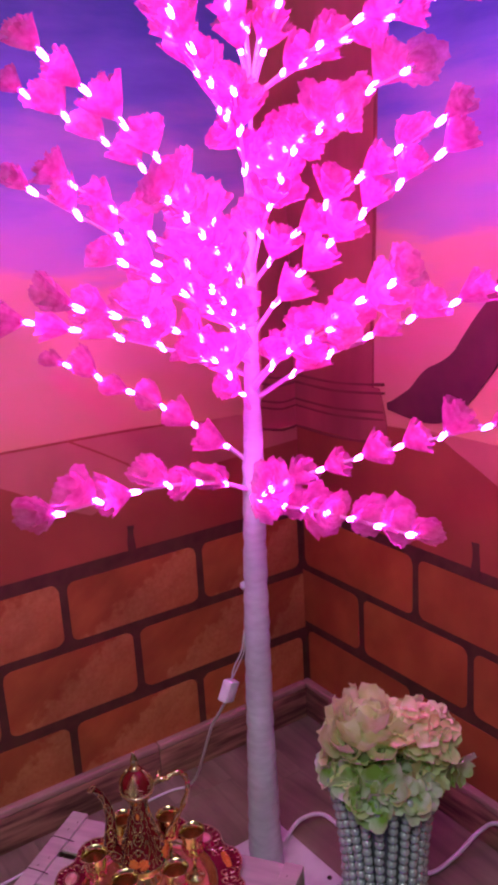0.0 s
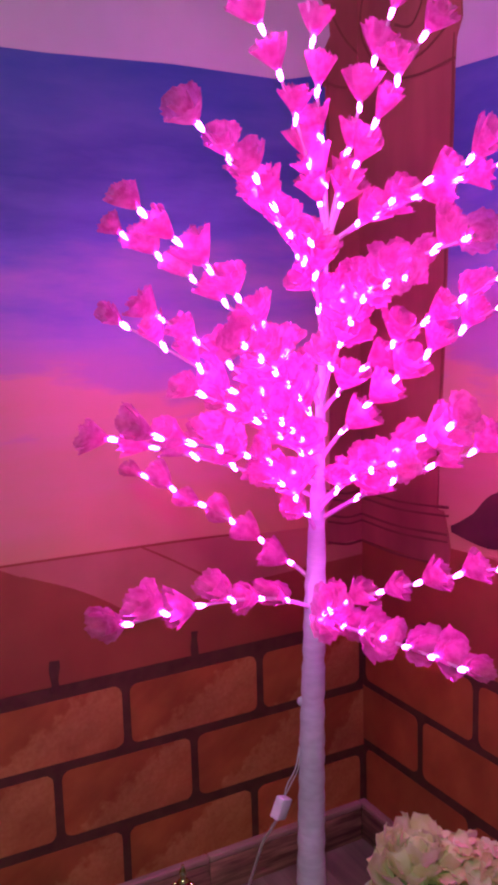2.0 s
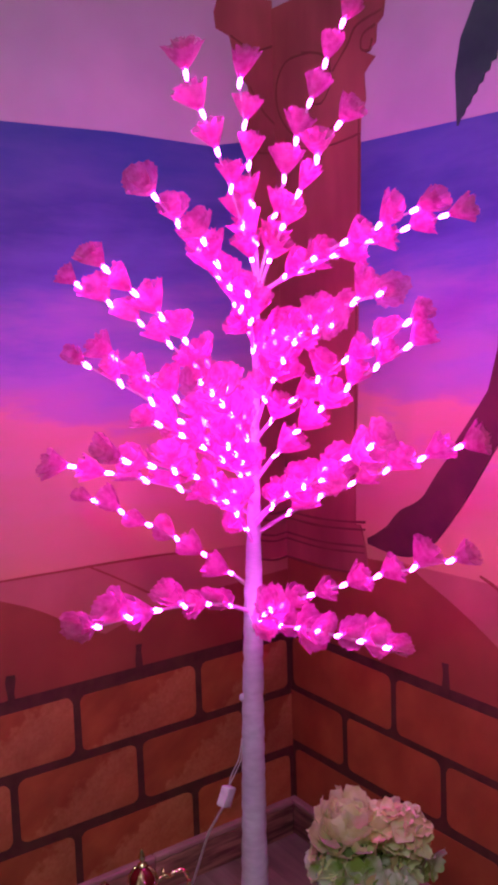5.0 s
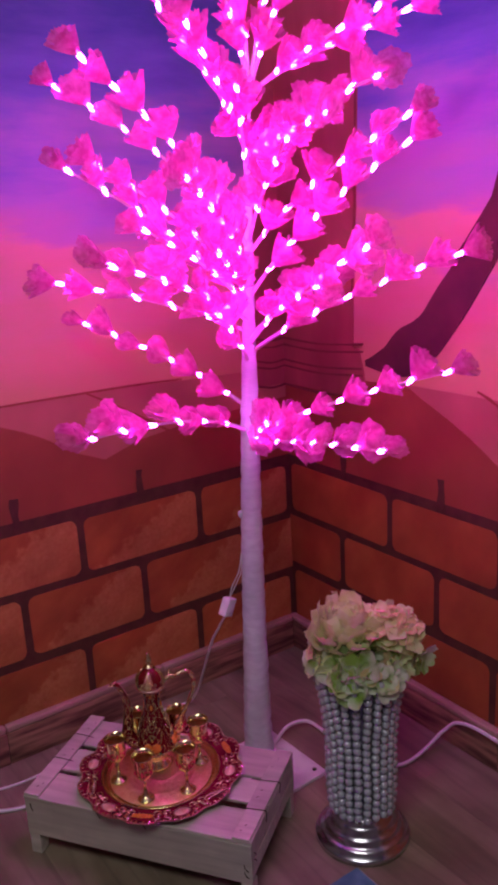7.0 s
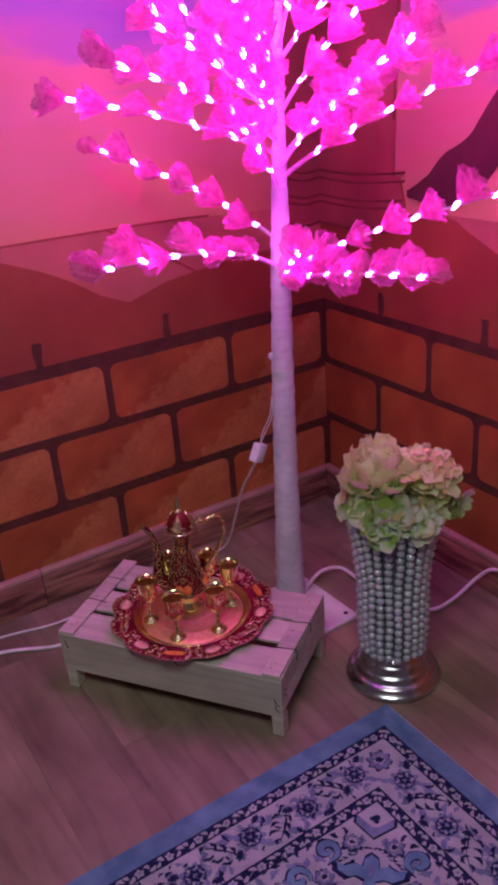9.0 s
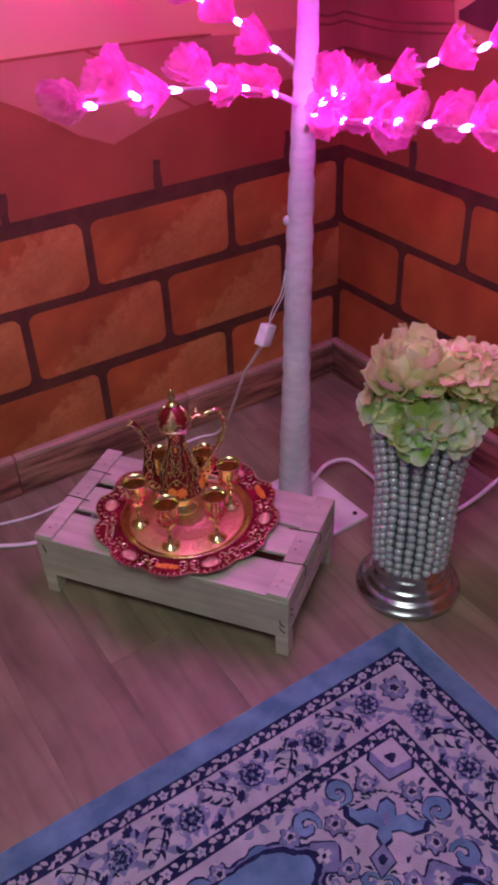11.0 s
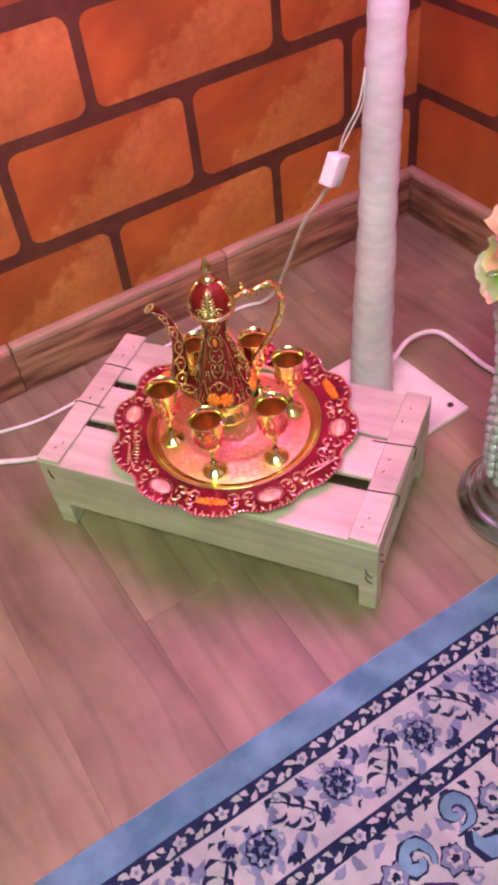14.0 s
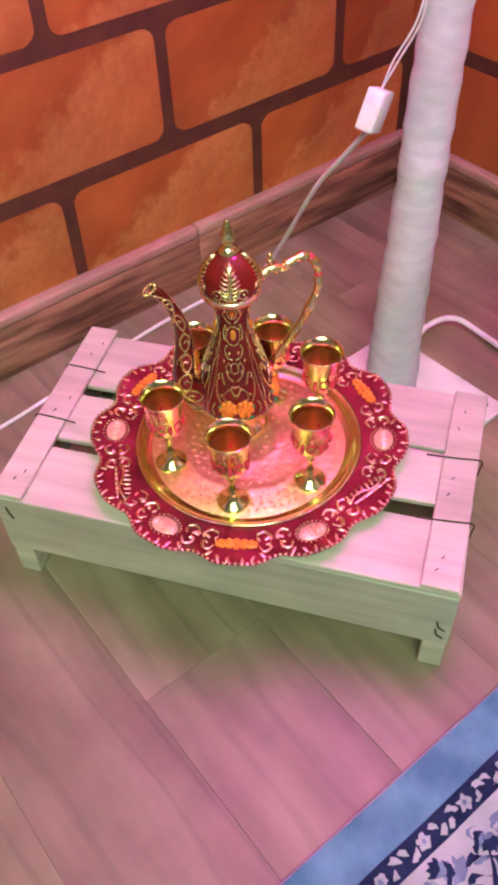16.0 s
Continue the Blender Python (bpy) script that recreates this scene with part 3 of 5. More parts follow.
def blossom(seed):
    """A fan-shaped gauze cup, open along z, of a few broad rounded petals with a finely frayed rim, and a smaller one inside."""
    rnd = random.Random(seed)
    bm = bmesh.new()
    flat, lean = rnd.uniform(0.55, 0.95), rnd.uniform(-0.15, 0.15)
    for inner in (0, 1):
        grow = 0.62 if inner else 1.0
        lobes = rnd.choice((3, 4, 4, 5))
        ph, ph2, ph3 = rnd.uniform(0, 6), rnd.uniform(0, 6), rnd.uniform(0, 6)
        split, wide = rnd.uniform(0.06, 0.22), rnd.uniform(0.90, 1.14)
        nu, nv = 40, 6
        grid = []
        for j in range(nv + 1):
            v = j / nv
            row = []
            for i in range(nu):
                a = 2 * math.pi * i / nu
                lobe = abs(math.cos(lobes * a / 2 + ph))
                pleat = 0.060 * math.sin(13 * a + ph2) + 0.045 * math.sin(19 * a + ph3)
                r = 0.0030 + 0.0335 * grow * wide * v ** 0.80 * (0.90 + 0.16 * lobe + pleat * v + 0.08 * math.sin(2 * a + ph3) * v)
                if v > 0.8:
                    r *= 0.97 - 0.05 * math.sin(3 * a + ph2)
                z = 0.049 * (1.12 if inner else 1.0) * v ** 1.05 * (1 - split * (1 - lobe ** 0.55) * v) + v ** 3 * (0.0018 * math.sin(17 * a + ph2) + 0.0020 * rnd.uniform(-1, 1))
                row.append(bm.verts.new((r * math.cos(a) + lean * z, r * math.sin(a) * flat, z + 0.002 * inner)))
            grid.append(row)
        for j in range(nv):
            for i in range(nu):
                k = (i + 1) % nu
                bm.faces.new((grid[j][i], grid[j][k], grid[j + 1][k], grid[j + 1][i]))
    me = bpy.data.meshes.new("blossom")
    bm.to_mesh(me)
    bm.free()
    me.materials.append(M_PETAL)
    for p in me.polygons:
        p.use_smooth = True
    return me


BLOSSOMS = [blossom(k) for k in range(12)]
bm = bmesh.new()
lathe(bm, [(0.0012, -0.0105), (0.0027, -0.0080), (0.0038, -0.001), (0.0036, 0.004), (0.0013, 0.0088)], 8)
me_led = bpy.data.meshes.new("bulb")
bm.to_mesh(me_led)
bm.free()
me_led.materials.append(M_LED)
for p in me_led.polygons:
    p.use_smooth = True


def branch(z0, x, y, z, bow=0.52, first=0.13, twist=0.0):
    """One twig from the trunk at height z0 to its last lamp, a blossom with a lamp at each step."""
    a, c = trunk_at(z0), Vector((x, y, z))
    d = c - a
    b = a + Vector((d.x * 0.30, d.y * 0.30, d.z * bow))
    run = [((1 - t) ** 2) * a + 2 * t * (1 - t) * b + t * t * c for t in [k / 24 for k in range(25)]]
    tip = run[-1] + (run[-1] - run[-2]).normalized() * 0.012
    bm = bmesh.new()
    tube(bm, run + [tip], [0.0042 - 0.0026 * k / 25 for k in range(26)], 6)
    twig = part("branch", bm, M_TWIG, tree)
    length = [0.0]
    for p, q in zip(run, run[1:]):
        length.append(length[-1] + (q - p).length)
    n = int((length[-1] - 0.02) / 0.066) + 1
    for k in range(n):
        s = length[-1] - k * 0.066
        if s < first * 0.35:
            break
        j = max(i for i in range(25) if length[i] <= s + 1e-9)
        j = min(j, 23)
        p = run[j].lerp(run[j + 1], (s - length[j]) / max(1e-6, length[j + 1] - length[j]))
        way = (run[j + 1] - run[j]).normalized()
        tilt = Vector((random.uniform(-1, 1), random.uniform(-1, 1), random.uniform(-0.1, 1.2))) * (0.36 if k == 0 else 0.42)
        out = (way + tilt).normalized()
        place = p + (out - way * out.dot(way)) * 0.006
        turn = out.to_track_quat("Z", "Y").to_matrix().to_4x4() @ Matrix.Rotation(random.uniform(0, 6.28), 4, "Z")
        size = random.uniform(0.74, 0.98) * (0.9 if k == 0 else 1.0)
        share("blossom", random.choice(BLOSSOMS), twig, Matrix.Translation(place) @ turn @ Matrix.Scale(size, 4) @ Matrix.Translation((0, 0, 0.002)))
        share("bulb", me_led, twig, Matrix.Translation(place - out * 0.0035) @ turn)


branch(1.345, 0.478, 0.887, 1.676)
branch(1.350, 0.579, 0.881, 1.679)
branch(1.352, 0.735, 0.795, 1.775)
branch(1.340, 0.690, 0.760, 1.595)
branch(1.240, 0.390, 0.848, 1.470)
branch(1.230, 0.445, 0.800, 1.400)
branch(1.080, 0.318, 0.880, 1.363)
branch(1.090, 0.394, 1.158, 1.368)
branch(0.975, 0.323, 0.979, 1.220)
branch(1.000, 0.400, 1.035, 1.232)
branch(0.950, 0.290, 0.785, 1.080)
branch(0.930, 0.338, 1.100, 1.043)
branch(0.785, 0.458, 1.278, 0.947)
branch(0.740, 0.264, 0.857, 0.825, 0.9)
branch(1.340, 0.820, 0.653, 1.441)
branch(1.335, 0.770, 0.671, 1.449)
branch(1.255, 0.595, 0.575, 1.303)
branch(1.240, 0.530, 0.605, 1.260)
branch(1.070, 0.731, 0.652, 1.270)
branch(0.990, 0.740, 0.661, 1.233)
branch(1.090, 0.572, 0.742, 1.245)
branch(0.905, 0.596, 0.600, 1.087)
branch(0.915, 0.585, 0.700, 1.030)
branch(0.890, 0.868, 0.669, 1.060)
branch(0.728, 0.845, 0.670, 0.865)
branch(0.715, 0.568, 0.546, 0.807)
branch(0.700, 0.556, 0.805, 0.805)
branch(0.980, 0.470, 0.790, 1.086)
branch(1.040, 0.370, 0.702, 1.189)
branch(0.975, 0.380, 0.850, 1.125)
branch(1.160, 0.560, 0.850, 1.330)
branch(0.870, 0.520, 0.880, 0.985)

# ---- cords ----
adapter = base("cord_adapter", Matrix.Translation((0.590, 1.021, 0.379)) @ Matrix.Rotation(radians(24), 4, "Y") @ Matrix.Rotation(radians(20), 4, "Z"),
               "small white plastic in-line adapter hanging beside the trunk", "adapter")
bm = bmesh.new()
box(bm, -0.0135, 0.0135, -0.009, 0.009, -0.019, 0.019, 0.002)
part("housing", bm, M_CABLE, adapter)


def cord(name, pts, r, label, more=None):
    bm = bmesh.new()
    tube(bm, spline(pts, 10), r, 8)
    return tagged(part(name, bm, M_CABLE), label, "cable")


twin = base("twin_wire", Matrix(), "two thin white wires running from the trunk to the adapter", "cable")
for k in (-1, 1):
    bm = bmesh.new()
    tube(bm, spline([(0.612, 0.992, 0.50), (0.609 + 0.003 * k, 0.996, 0.46), (0.601 + 0.004 * k, 1.010, 0.425), (0.5965, 1.0205, 0.397)], 8), 0.0011, 6)
    part("wire", bm, M_CABLE, twin)
cord("power_cord", [(0.5835, 1.022, 0.361), (0.589, 1.060, 0.315), (0.596, 1.105, 0.26), (0.612, 1.180, 0.145), (0.626, 1.238, 0.065), (0.626, 1.285, 0.012), (0.585, 1.305, 0.004), (0.46, 1.30, 0.003), (0.30, 1.275, 0.003), (0.195, 1.268, 0.003), (0.077, 1.295, 0.003),
                    (-0.1, 1.31, 0.003)], 0.0028, "thin white power cord trailing behind the crate")
cord("floor_cord", [(0.40, 1.19, 0.004), (0.28, 1.20, 0.004), (0.20, 1.19, 0.0045), (0.16, 1.193, 0.0045), (0.061, 1.243, 0.0045), (-0.1, 1.27, 0.0045)], 0.0042, "thick white cable lying on the wood floor")
cord("socket_cord", [(0.655, 1.005, 0.0125), (0.70, 1.026, 0.018), (0.745, 1.040, 0.026), (0.79, 1.030, 0.022), (0.803, 0.985, 0.012), (0.807, 0.93, 0.006), (0.825, 0.86, 0.005), (0.857, 0.805, 0.006), (0.92, 0.80, 0.012),
                     (0.975, 0.79, 0.045), (0.990, 0.755, 0.075), (0.990, 0.66, 0.082), (0.990, 0.5, 0.06)], 0.0042, "white cable from the tree foot to the wall")

# ---- the crate ----
CRATE = Matrix.Translation((0.1460, 1.0635, 0)) @ Matrix.Rotation(math.atan2(-0.815, 0.579), 4, "Z")
crate = base("wooden_crate", CRATE, "upturned pale pine fruit crate on the wood floor", "crate")
L0, W0 = 0.447, 0.245


def board(name, x0, x1, y0, y1, z0, z1, yaw=0.0, bev=0.0015):
    bm = bmesh.new()
    cx, cy, cz = (x0 + x1) / 2, (y0 + y1) / 2, (z0 + z1) / 2
    box(bm, x0 - cx, x1 - cx, y0 - cy, y1 - cy, z0 - cz, z1 - cz, bev)
    ob = part(name, bm, M_CRATE, crate, "", False)
    ob.matrix_basis = Matrix.Translation((cx, cy, cz)) @ Matrix.Rotation(radians(yaw), 4, "Z")
    return ob


board("side_board", 0.0, L0, 0.0, 0.008, 0.0435, 0.1215)
board("side_board", 0.0, L0, W0 - 0.008, W0, 0.0515, 0.1215)
for x in (0.0, L0 - 0.009):
    board("end_board", x + 0.0006, x + 0.0084, 0.0085, W0 - 0.0085, 0.086, 0.121)
    board("end_board", x + 0.0006, x + 0.0084, 0.0085, W0 - 0.0085, 0.053, 0.082)
for x in (0.001, L0 - 0.023):
    for y in (0.001, W0 - 0.025):
        board("corner_post", x, x + 0.022, y, y + 0.024, 0.0005, 0.0433 if y < 0.1 else 0.0512)
board("top_board", 0.0, L0, -0.001, 0.0735, 0.122, 0.1285, 0.5)
board("top_board", 0.001, L0 - 0.001, 0.0895, 0.1535, 0.122, 0.1285, 1.5)
board("top_board", 0.0, L0, 0.1635, W0 + 0.001, 0.122, 0.1285)
board("cleat", 0.0005, 0.0325, -0.002, W0 + 0.006, 0.129, 0.1345, 0.8)
board("cleat", L0 - 0.034, L0 - 0.001, 0.0, W0, 0.129, 0.1345, -0.6)


def staple(pts):
    bm = bmesh.new()
    tube(bm, spline(pts, 5), 0.0008, 6)
    part("staple", bm, M_WIRE, crate)


for y in (0.072, 0.150):
    staple([(L0 - 0.050, y - 0.002, 0.1352), (L0 - 0.020, y, 0.1354), (L0 + 0.0012, y + 0.003, 0.134), (L0 + 0.0022, y + 0.004, 0.122), (L0 + 0.0012, y + 0.003, 0.112)])
    staple([(0.045, y + 0.03, 0.1352), (0.02, y + 0.032, 0.1354), (-0.0012, y + 0.033, 0.133), (-0.0015, y + 0.034, 0.12)])
for x in (0.155, 0.245):
    staple([(x, 0.012, 0.1294), (x + 0.001, -0.001, 0.1292), (x + 0.002, -0.0022, 0.120), (x + 0.006, -0.0014, 0.113)])
for z in (0.070, 0.057):
    staple([(L0 - 0.014, -0.0005, z + 0.012), (L0 - 0.012, -0.0022, z + 0.006), (L0 - 0.006, -0.0012, z)])
    staple([(L0 + 0.0002, 0.012, z + 0.030), (L0 + 0.0016, 0.016, z + 0.026), (L0 + 0.0004, 0.020, z + 0.019)])
staple([(0.012, -0.0005, 0.112), (0.015, -0.0022, 0.105), (0.017, -0.0012, 0.096)])

bm = bmesh.new()
box(bm, -0.0022, 0.0022, -0.0005, 0.0005, 0, 0.0006)
nail_me = bpy.data.meshes.new("nail")
bm.to_mesh(nail_me)
bm.free()
nail_me.materials.append(M_WIRE)
for x, y in ((0.018, 0.02), (0.024, 0.03), (0.016, 0.115), (0.024, 0.135), (0.018, 0.205), (0.024, 0.225), (L0 - 0.024, 0.018), (L0 - 0.020, 0.032), (L0 - 0.024, 0.104), (L0 - 0.022, 0.124), (L0 - 0.024, 0.190), (L0 - 0.020, 0.215)):
    share("nail", nail_me, crate, Matrix.Translation((x, y, 0.1344)) @ Matrix.Rotation(random.uniform(0.9, 1.9), 4, "Z"))

# ---- the tray ----
TRAY = Vector((0.3760, 0.9525, 0.1290))
tray = base("serving_tray", Matrix.Translation(TRAY) @ Matrix.Diagonal((0.972, 0.972, 1, 1)), "round gold and red enamel tray with a scalloped rim", "tray")


def scallop(a, r, z):
    k = max(0.0, (r - 0.110) / 0.045)
    lobe = math.cos(12 * (a + radians(43)))
    return r * (1 + 0.030 * k * lobe - 0.008 * k * math.cos(24 * (a + radians(43)))), z + 0.0022 * k * lobe


bm = bmesh.new()
lathe(bm, [(0.100, 0.0), (0.108, 0.001), (0.115, 0.008), (0.155, 0.0125), (0.1575, 0.0150), (0.1560, 0.0158), (0.1535, 0.0150), (0.115, 0.0104), (0.111, 0.0104)], 132, scallop, closed=False)
part("rim", bm, M_RIM, tray, "wide crimson enamel rim")
bm = bmesh.new()
lathe(bm, [(0.100, 0.0012), (0.1130, 0.0100), (0.1150, 0.0122), (0.1122, 0.0128), (0.1080, 0.0080), (0.1035, 0.0052), (0.098, 0.0046), (0.004, 0.0042)], 96, closed=False)
part("well", bm, M_GOLD, tray, "polished gold dished centre")
bm = bmesh.new()
lathe(bm, [(0.099, 0.0045), (0.098, 0.0054), (0.070, 0.0056), (0.068, 0.0064), (0.064, 0.0064), (0.062, 0.0056), (0.034, 0.0058), (0.032, 0.0066), (0.028, 0.0066), (0.026, 0.0058), (0.003, 0.0058)], 72, closed=False)
part("engraved_centre", bm, M_GOLD_E, tray, "finely engraved copper-gold centre")
bm = bmesh.new()
for ring, count, w in ((0.091, 70, 0.0028), (0.084, 60, 0.0030), (0.077, 54, 0.0032), (0.056, 40, 0.0030), (0.049, 34, 0.0030), (0.041, 28, 0.0030), (0.020, 16, 0.0030)):
    for k in range(count):
        a = 2 * math.pi * k / count
        vs = ball(bm, (0, 0, 0), w, 7, 4, 0, (1.0, 0.55, 0.16))
        bmesh.ops.transform(bm, matrix=Matrix.Translation((ring * math.cos(a), ring * math.sin(a), 0.0060)) @ Matrix.Rotation(a + (0.5 if k % 2 else -0.5), 4, "Z"), verts=vs)
tagged(part("engraving", bm, M_GOLD_E, tray, "embossed leaf pattern"), kind="stuff")
for i in range(190):
    a = 2 * math.pi * i / 190
    r, z = scallop(a, 0.1562, 0.0158)
    if i == 0:
        bm = bmesh.new()
        ball(bm, (0, 0, 0), 0.0020, 6, 5)
        bead_me = bpy.data.meshes.new("bead")
        bm.to_mesh(bead_me)
        bm.free()
        bead_me.materials.append(M_GOLD_P)
    share("bead", bead_me, tray, Matrix.Translation((r * math.cos(a), r * math.sin(a), z)))


def rim_z(r):
    return 0.0112 + (r - 0.122) / 0.0335 * 0.0042


def rim_at(a, r, lift=0.0008):
    r2, z = scallop(a, r, rim_z(r) + lift)
    return (r2 * math.cos(a), r2 * math.sin(a), z)


def rim_curve(bm, a0, r0, pts, thick):
    """A tapering raised line on the rim: pts are steps along and across it."""
    run = spline([(x, y, 0) for x, y in pts], 4)
    n = len(run)
    tube(bm, [rim_at(a0 + p.x / r0, r0 + p.y) for p in run], [thick * (0.35 + 0.65 * math.sin(math.pi * (0.12 + 0.80 * k / n))) for k in range(n)], 5)


def rim_leaf(bm, a, r, size, turn):
    vs = ball(bm, (0, 0, 0), size, 7, 5, 0, (1.0, 0.42, 0.22))
    bmesh.ops.transform(bm, matrix=Matrix.Translation(rim_at(a, r, 0.0004)) @ Matrix.Rotation(a + turn, 4, "Z"), verts=vs)


for s in range(12):
    # twelve stations: a coral medallion at every second, amber flowers and gold sprays in turn between them
    a = radians(-43 + 30 * s)
    r = 0.1345
    bm = bmesh.new()
    if s % 2 == 0:
        for k in range(-2, 3):
            ball(bm, (0, 0.0040 * k, 0.0), 0.0046, 8, 5, 0, (1.5 - 0.2 * abs(k), 0.55, 0.35))
        ball(bm, (0, 0, -0.0006), 0.0122, 14, 5, 0, (0.85, 1.0, 0.10))
        med = part("medallion", bm, M_CORAL, tray)
    elif s % 4 == 1:
        for k in range(-2, 3):
            for q in range(6):
                b = 2 * math.pi * q / 6 + k
                ball(bm, (0.0036 * math.cos(b) * (1.25 - 0.2 * abs(k)), 0.0056 * k + 0.0032 * math.sin(b), 0.0004), 0.0028, 6, 4, 0, (1, 1, 0.5))
            ball(bm, (0, 0.0056 * k, 0.0016), 0.0020, 6, 4)
        med = tagged(part("rosette", bm, M_AMBER, tray), kind="stuff")
    else:
        for k in range(-3, 4):
            for fl in (-1, 1):
                vs = ball(bm, (0, 0, 0), 0.0040 - 0.0004 * abs(k), 7, 5, 0, (1.0, 0.42, 0.25))
                bmesh.ops.transform(bm, matrix=Matrix.Translation((0.0034 * fl + 0.0012 * k, 0.0050 * k, 0.0003)) @ Matrix.Rotation(0.9 * fl + 0.3, 4, "Z"), verts=vs)
        tube(bm, [(0.0012 * k + 0.002 * math.sin(k), 0.0050 * k, 0.0006) for k in range(-4, 5)], 0.0011, 5)
        med = tagged(part("spray", bm, M_GOLD_P, tray), kind="stuff")
    rr, zz = scallop(a, r, rim_z(r) + 0.0006)
    med.matrix_basis = Matrix.Translation((rr * math.cos(a), rr * math.sin(a), zz)) @ Matrix.Rotation(a, 4, "Z") @ Matrix.Rotation(radians(-7), 4, "Y") @ Matrix.Diagonal((1.0, 1.2, 1.1, 1) if s % 4 != 3 else (1.45, 1.15, 1.2, 1))
    bm = bmesh.new()
    for fl in (-1, 1):
        rim_curve(bm, a, r, [(fl * 0.020, 0.004), (fl * 0.024, 0.012), (fl * 0.030, 0.011), (fl * 0.030, 0.004), (fl * 0.026, 0.005)], 0.0019)
        rim_curve(bm, a, r, [(fl * 0.019, -0.010), (fl * 0.027, -0.012), (fl * 0.033, -0.004), (fl * 0.031, 0.000)], 0.0018)
        for da, dr, sz, tn in ((0.022, 0.015, 0.0036, 0.7), (0.029, -0.004, 0.0034, -0.9), (0.014, 0.0165, 0.0034, -0.4), (0.006, 0.018, 0.0032, 0.2), (0.020, -0.005, 0.0026, 0.5)):
            rim_leaf(bm, a + fl * da / r, r + dr, sz * 1.3, fl * tn)
    for k in range(22 if s % 2 == 0 else 0):
        an = 2 * math.pi * k / 22
        ball(bm, rim_at(a + 0.0155 * math.cos(an) / r, r + 0.0115 * math.sin(an), 0.0004), 0.0012, 5, 4)
    tagged(part("scrollwork", bm, M_GOLD_P, tray, "raised pale gold scrolls"), kind="stuff")

# ---- the coffee pot ----
POT = TRAY + Vector((0.0060, 0.0235, 0.0066))
pot = base("coffee_pot", Matrix.Translation(POT), "tall red enamel coffee pot with gold filigree on the tray", "coffee pot")
PROFILE = [(0.027, 0.0), (0.029, 0.002), (0.026, 0.006), (0.021, 0.012), (0.0185, 0.022), (0.021, 0.030), (0.031, 0.0365), (0.0385, 0.0425), (0.0402, 0.047), (0.0385, 0.054), (0.0345, 0.068), (0.0290, 0.085), (0.0225, 0.104),
           (0.0170, 0.122), (0.0145, 0.136), (0.0148, 0.146), (0.0172, 0.156), (0.0205, 0.1625), (0.0225, 0.166)]


def pot_r(z):
    for (r0, z0), (r1, z1) in zip(PROFILE, PROFILE[1:]):
        if z0 <= z <= z1:
            return r0 + (r1 - r0) * (z - z0) / max(1e-6, z1 - z0)
    return PROFILE[-1][0]


bm = bmesh.new()
lathe(bm, PROFILE[5:], 48)
part("body", bm, M_ENAMEL, pot, "dark red enamel body")
bm = bmesh.new()
lathe(bm, PROFILE[:6], 48)
part("foot", bm, M_GOLD, pot, "flared gold foot")
bm = bmesh.new()
LID = [(0.0225, 0.1655), (0.0250, 0.1665), (0.0250, 0.170), (0.0262, 0.172), (0.0262, 0.178), (0.0245, 0.186), (0.0205, 0.194), (0.0145, 0.201), (0.0100, 0.205), (0.008, 0.2062)]
lathe(bm, LID, 40)
lid = part("lid", bm, M_ENAMEL, pot, "domed red enamel lid")
bm = bmesh.new()
lathe(bm, [(0.0085, 0.2055), (0.0088, 0.209), (0.005, 0.211), (0.0035, 0.214), (0.0058, 0.218), (0.0062, 0.222), (0.0040, 0.229), (0.0022, 0.233), (0.0028, 0.2345), (0.0008, 0.237)], 20)
part("finial", bm, M_GOLD, lid, "gold pointed finial")
bm = bmesh.new()


def on_lid(a, z, lift=0.0004):
    r = next(r0 + (r1 - r0) * (z - z0) / (z1 - z0) for (r0, z0), (r1, z1) in zip(LID[3:], LID[4:]) if z0 <= z <= z1) + lift
    return (r * math.cos(a), r * math.sin(a), z)


for k in range(4):
    f = radians(233) + k * math.pi / 2
    for t in range(9):
        s = t / 8
        z = 0.1755 + 0.027 * s
        w = 0.34 * math.sin(math.pi * min(1, 0.18 + 0.82 * s)) ** 0.7 + 0.05
        for fl in (-1, 1):
            tube(bm, [on_lid(f + fl * w * q, min(0.2045, z + 0.0032 * q * q), 0.0005) for q in (0.1, 0.55, 1.0)], [0.0019, 0.0014, 0.0006], 5)
    tube(bm, [on_lid(f, 0.1745 + 0.0037 * t, 0.0006) for t in range(9)], 0.0021, 5)
    for fl in (-1, 1):
        run = [(fl * (0.44 + 0.17 * math.cos(t)), 0.1795 + 0.0042 * math.sin(t)) for t in [0.7 * q for q in range(9)]]
        tube(bm, [on_lid(f + x, z) for x, z in run], 0.0008, 5)
        ball(bm, on_lid(f + fl * 0.44, 0.1795), 0.0013, 6, 4)
for k in range(56):
    a = 2 * math.pi * k / 56
    ball(bm, (0.0262 * math.cos(a), 0.0262 * math.sin(a), 0.1728), 0.0010, 5, 4)
part("filigree", bm, M_GOLD, lid)
bm = bmesh.new()
lathe(bm, [(0.0235, 0.1655), (0.0264, 0.1662), (0.0270, 0.1685), (0.0264, 0.1708), (0.0240, 0.1714)], 40)
part("rim", bm, M_GOLD_P, lid, "polished pale gold rim")
for z in (0.0445,):
    bm = bmesh.new()
    n = 72
    for k in range(n):
        a = 2 * math.pi * k / n
        ball(bm, ((pot_r(z) + 0.0004) * math.cos(a), (pot_r(z) + 0.0004) * math.sin(a), z), 0.0013, 6, 4)
    part("bead_ring", bm, M_GOLD, pot)


def on_pot(a, z, lift=0.0006):
    r = pot_r(z) + lift
    return (r * math.cos(a), r * math.sin(a), z)


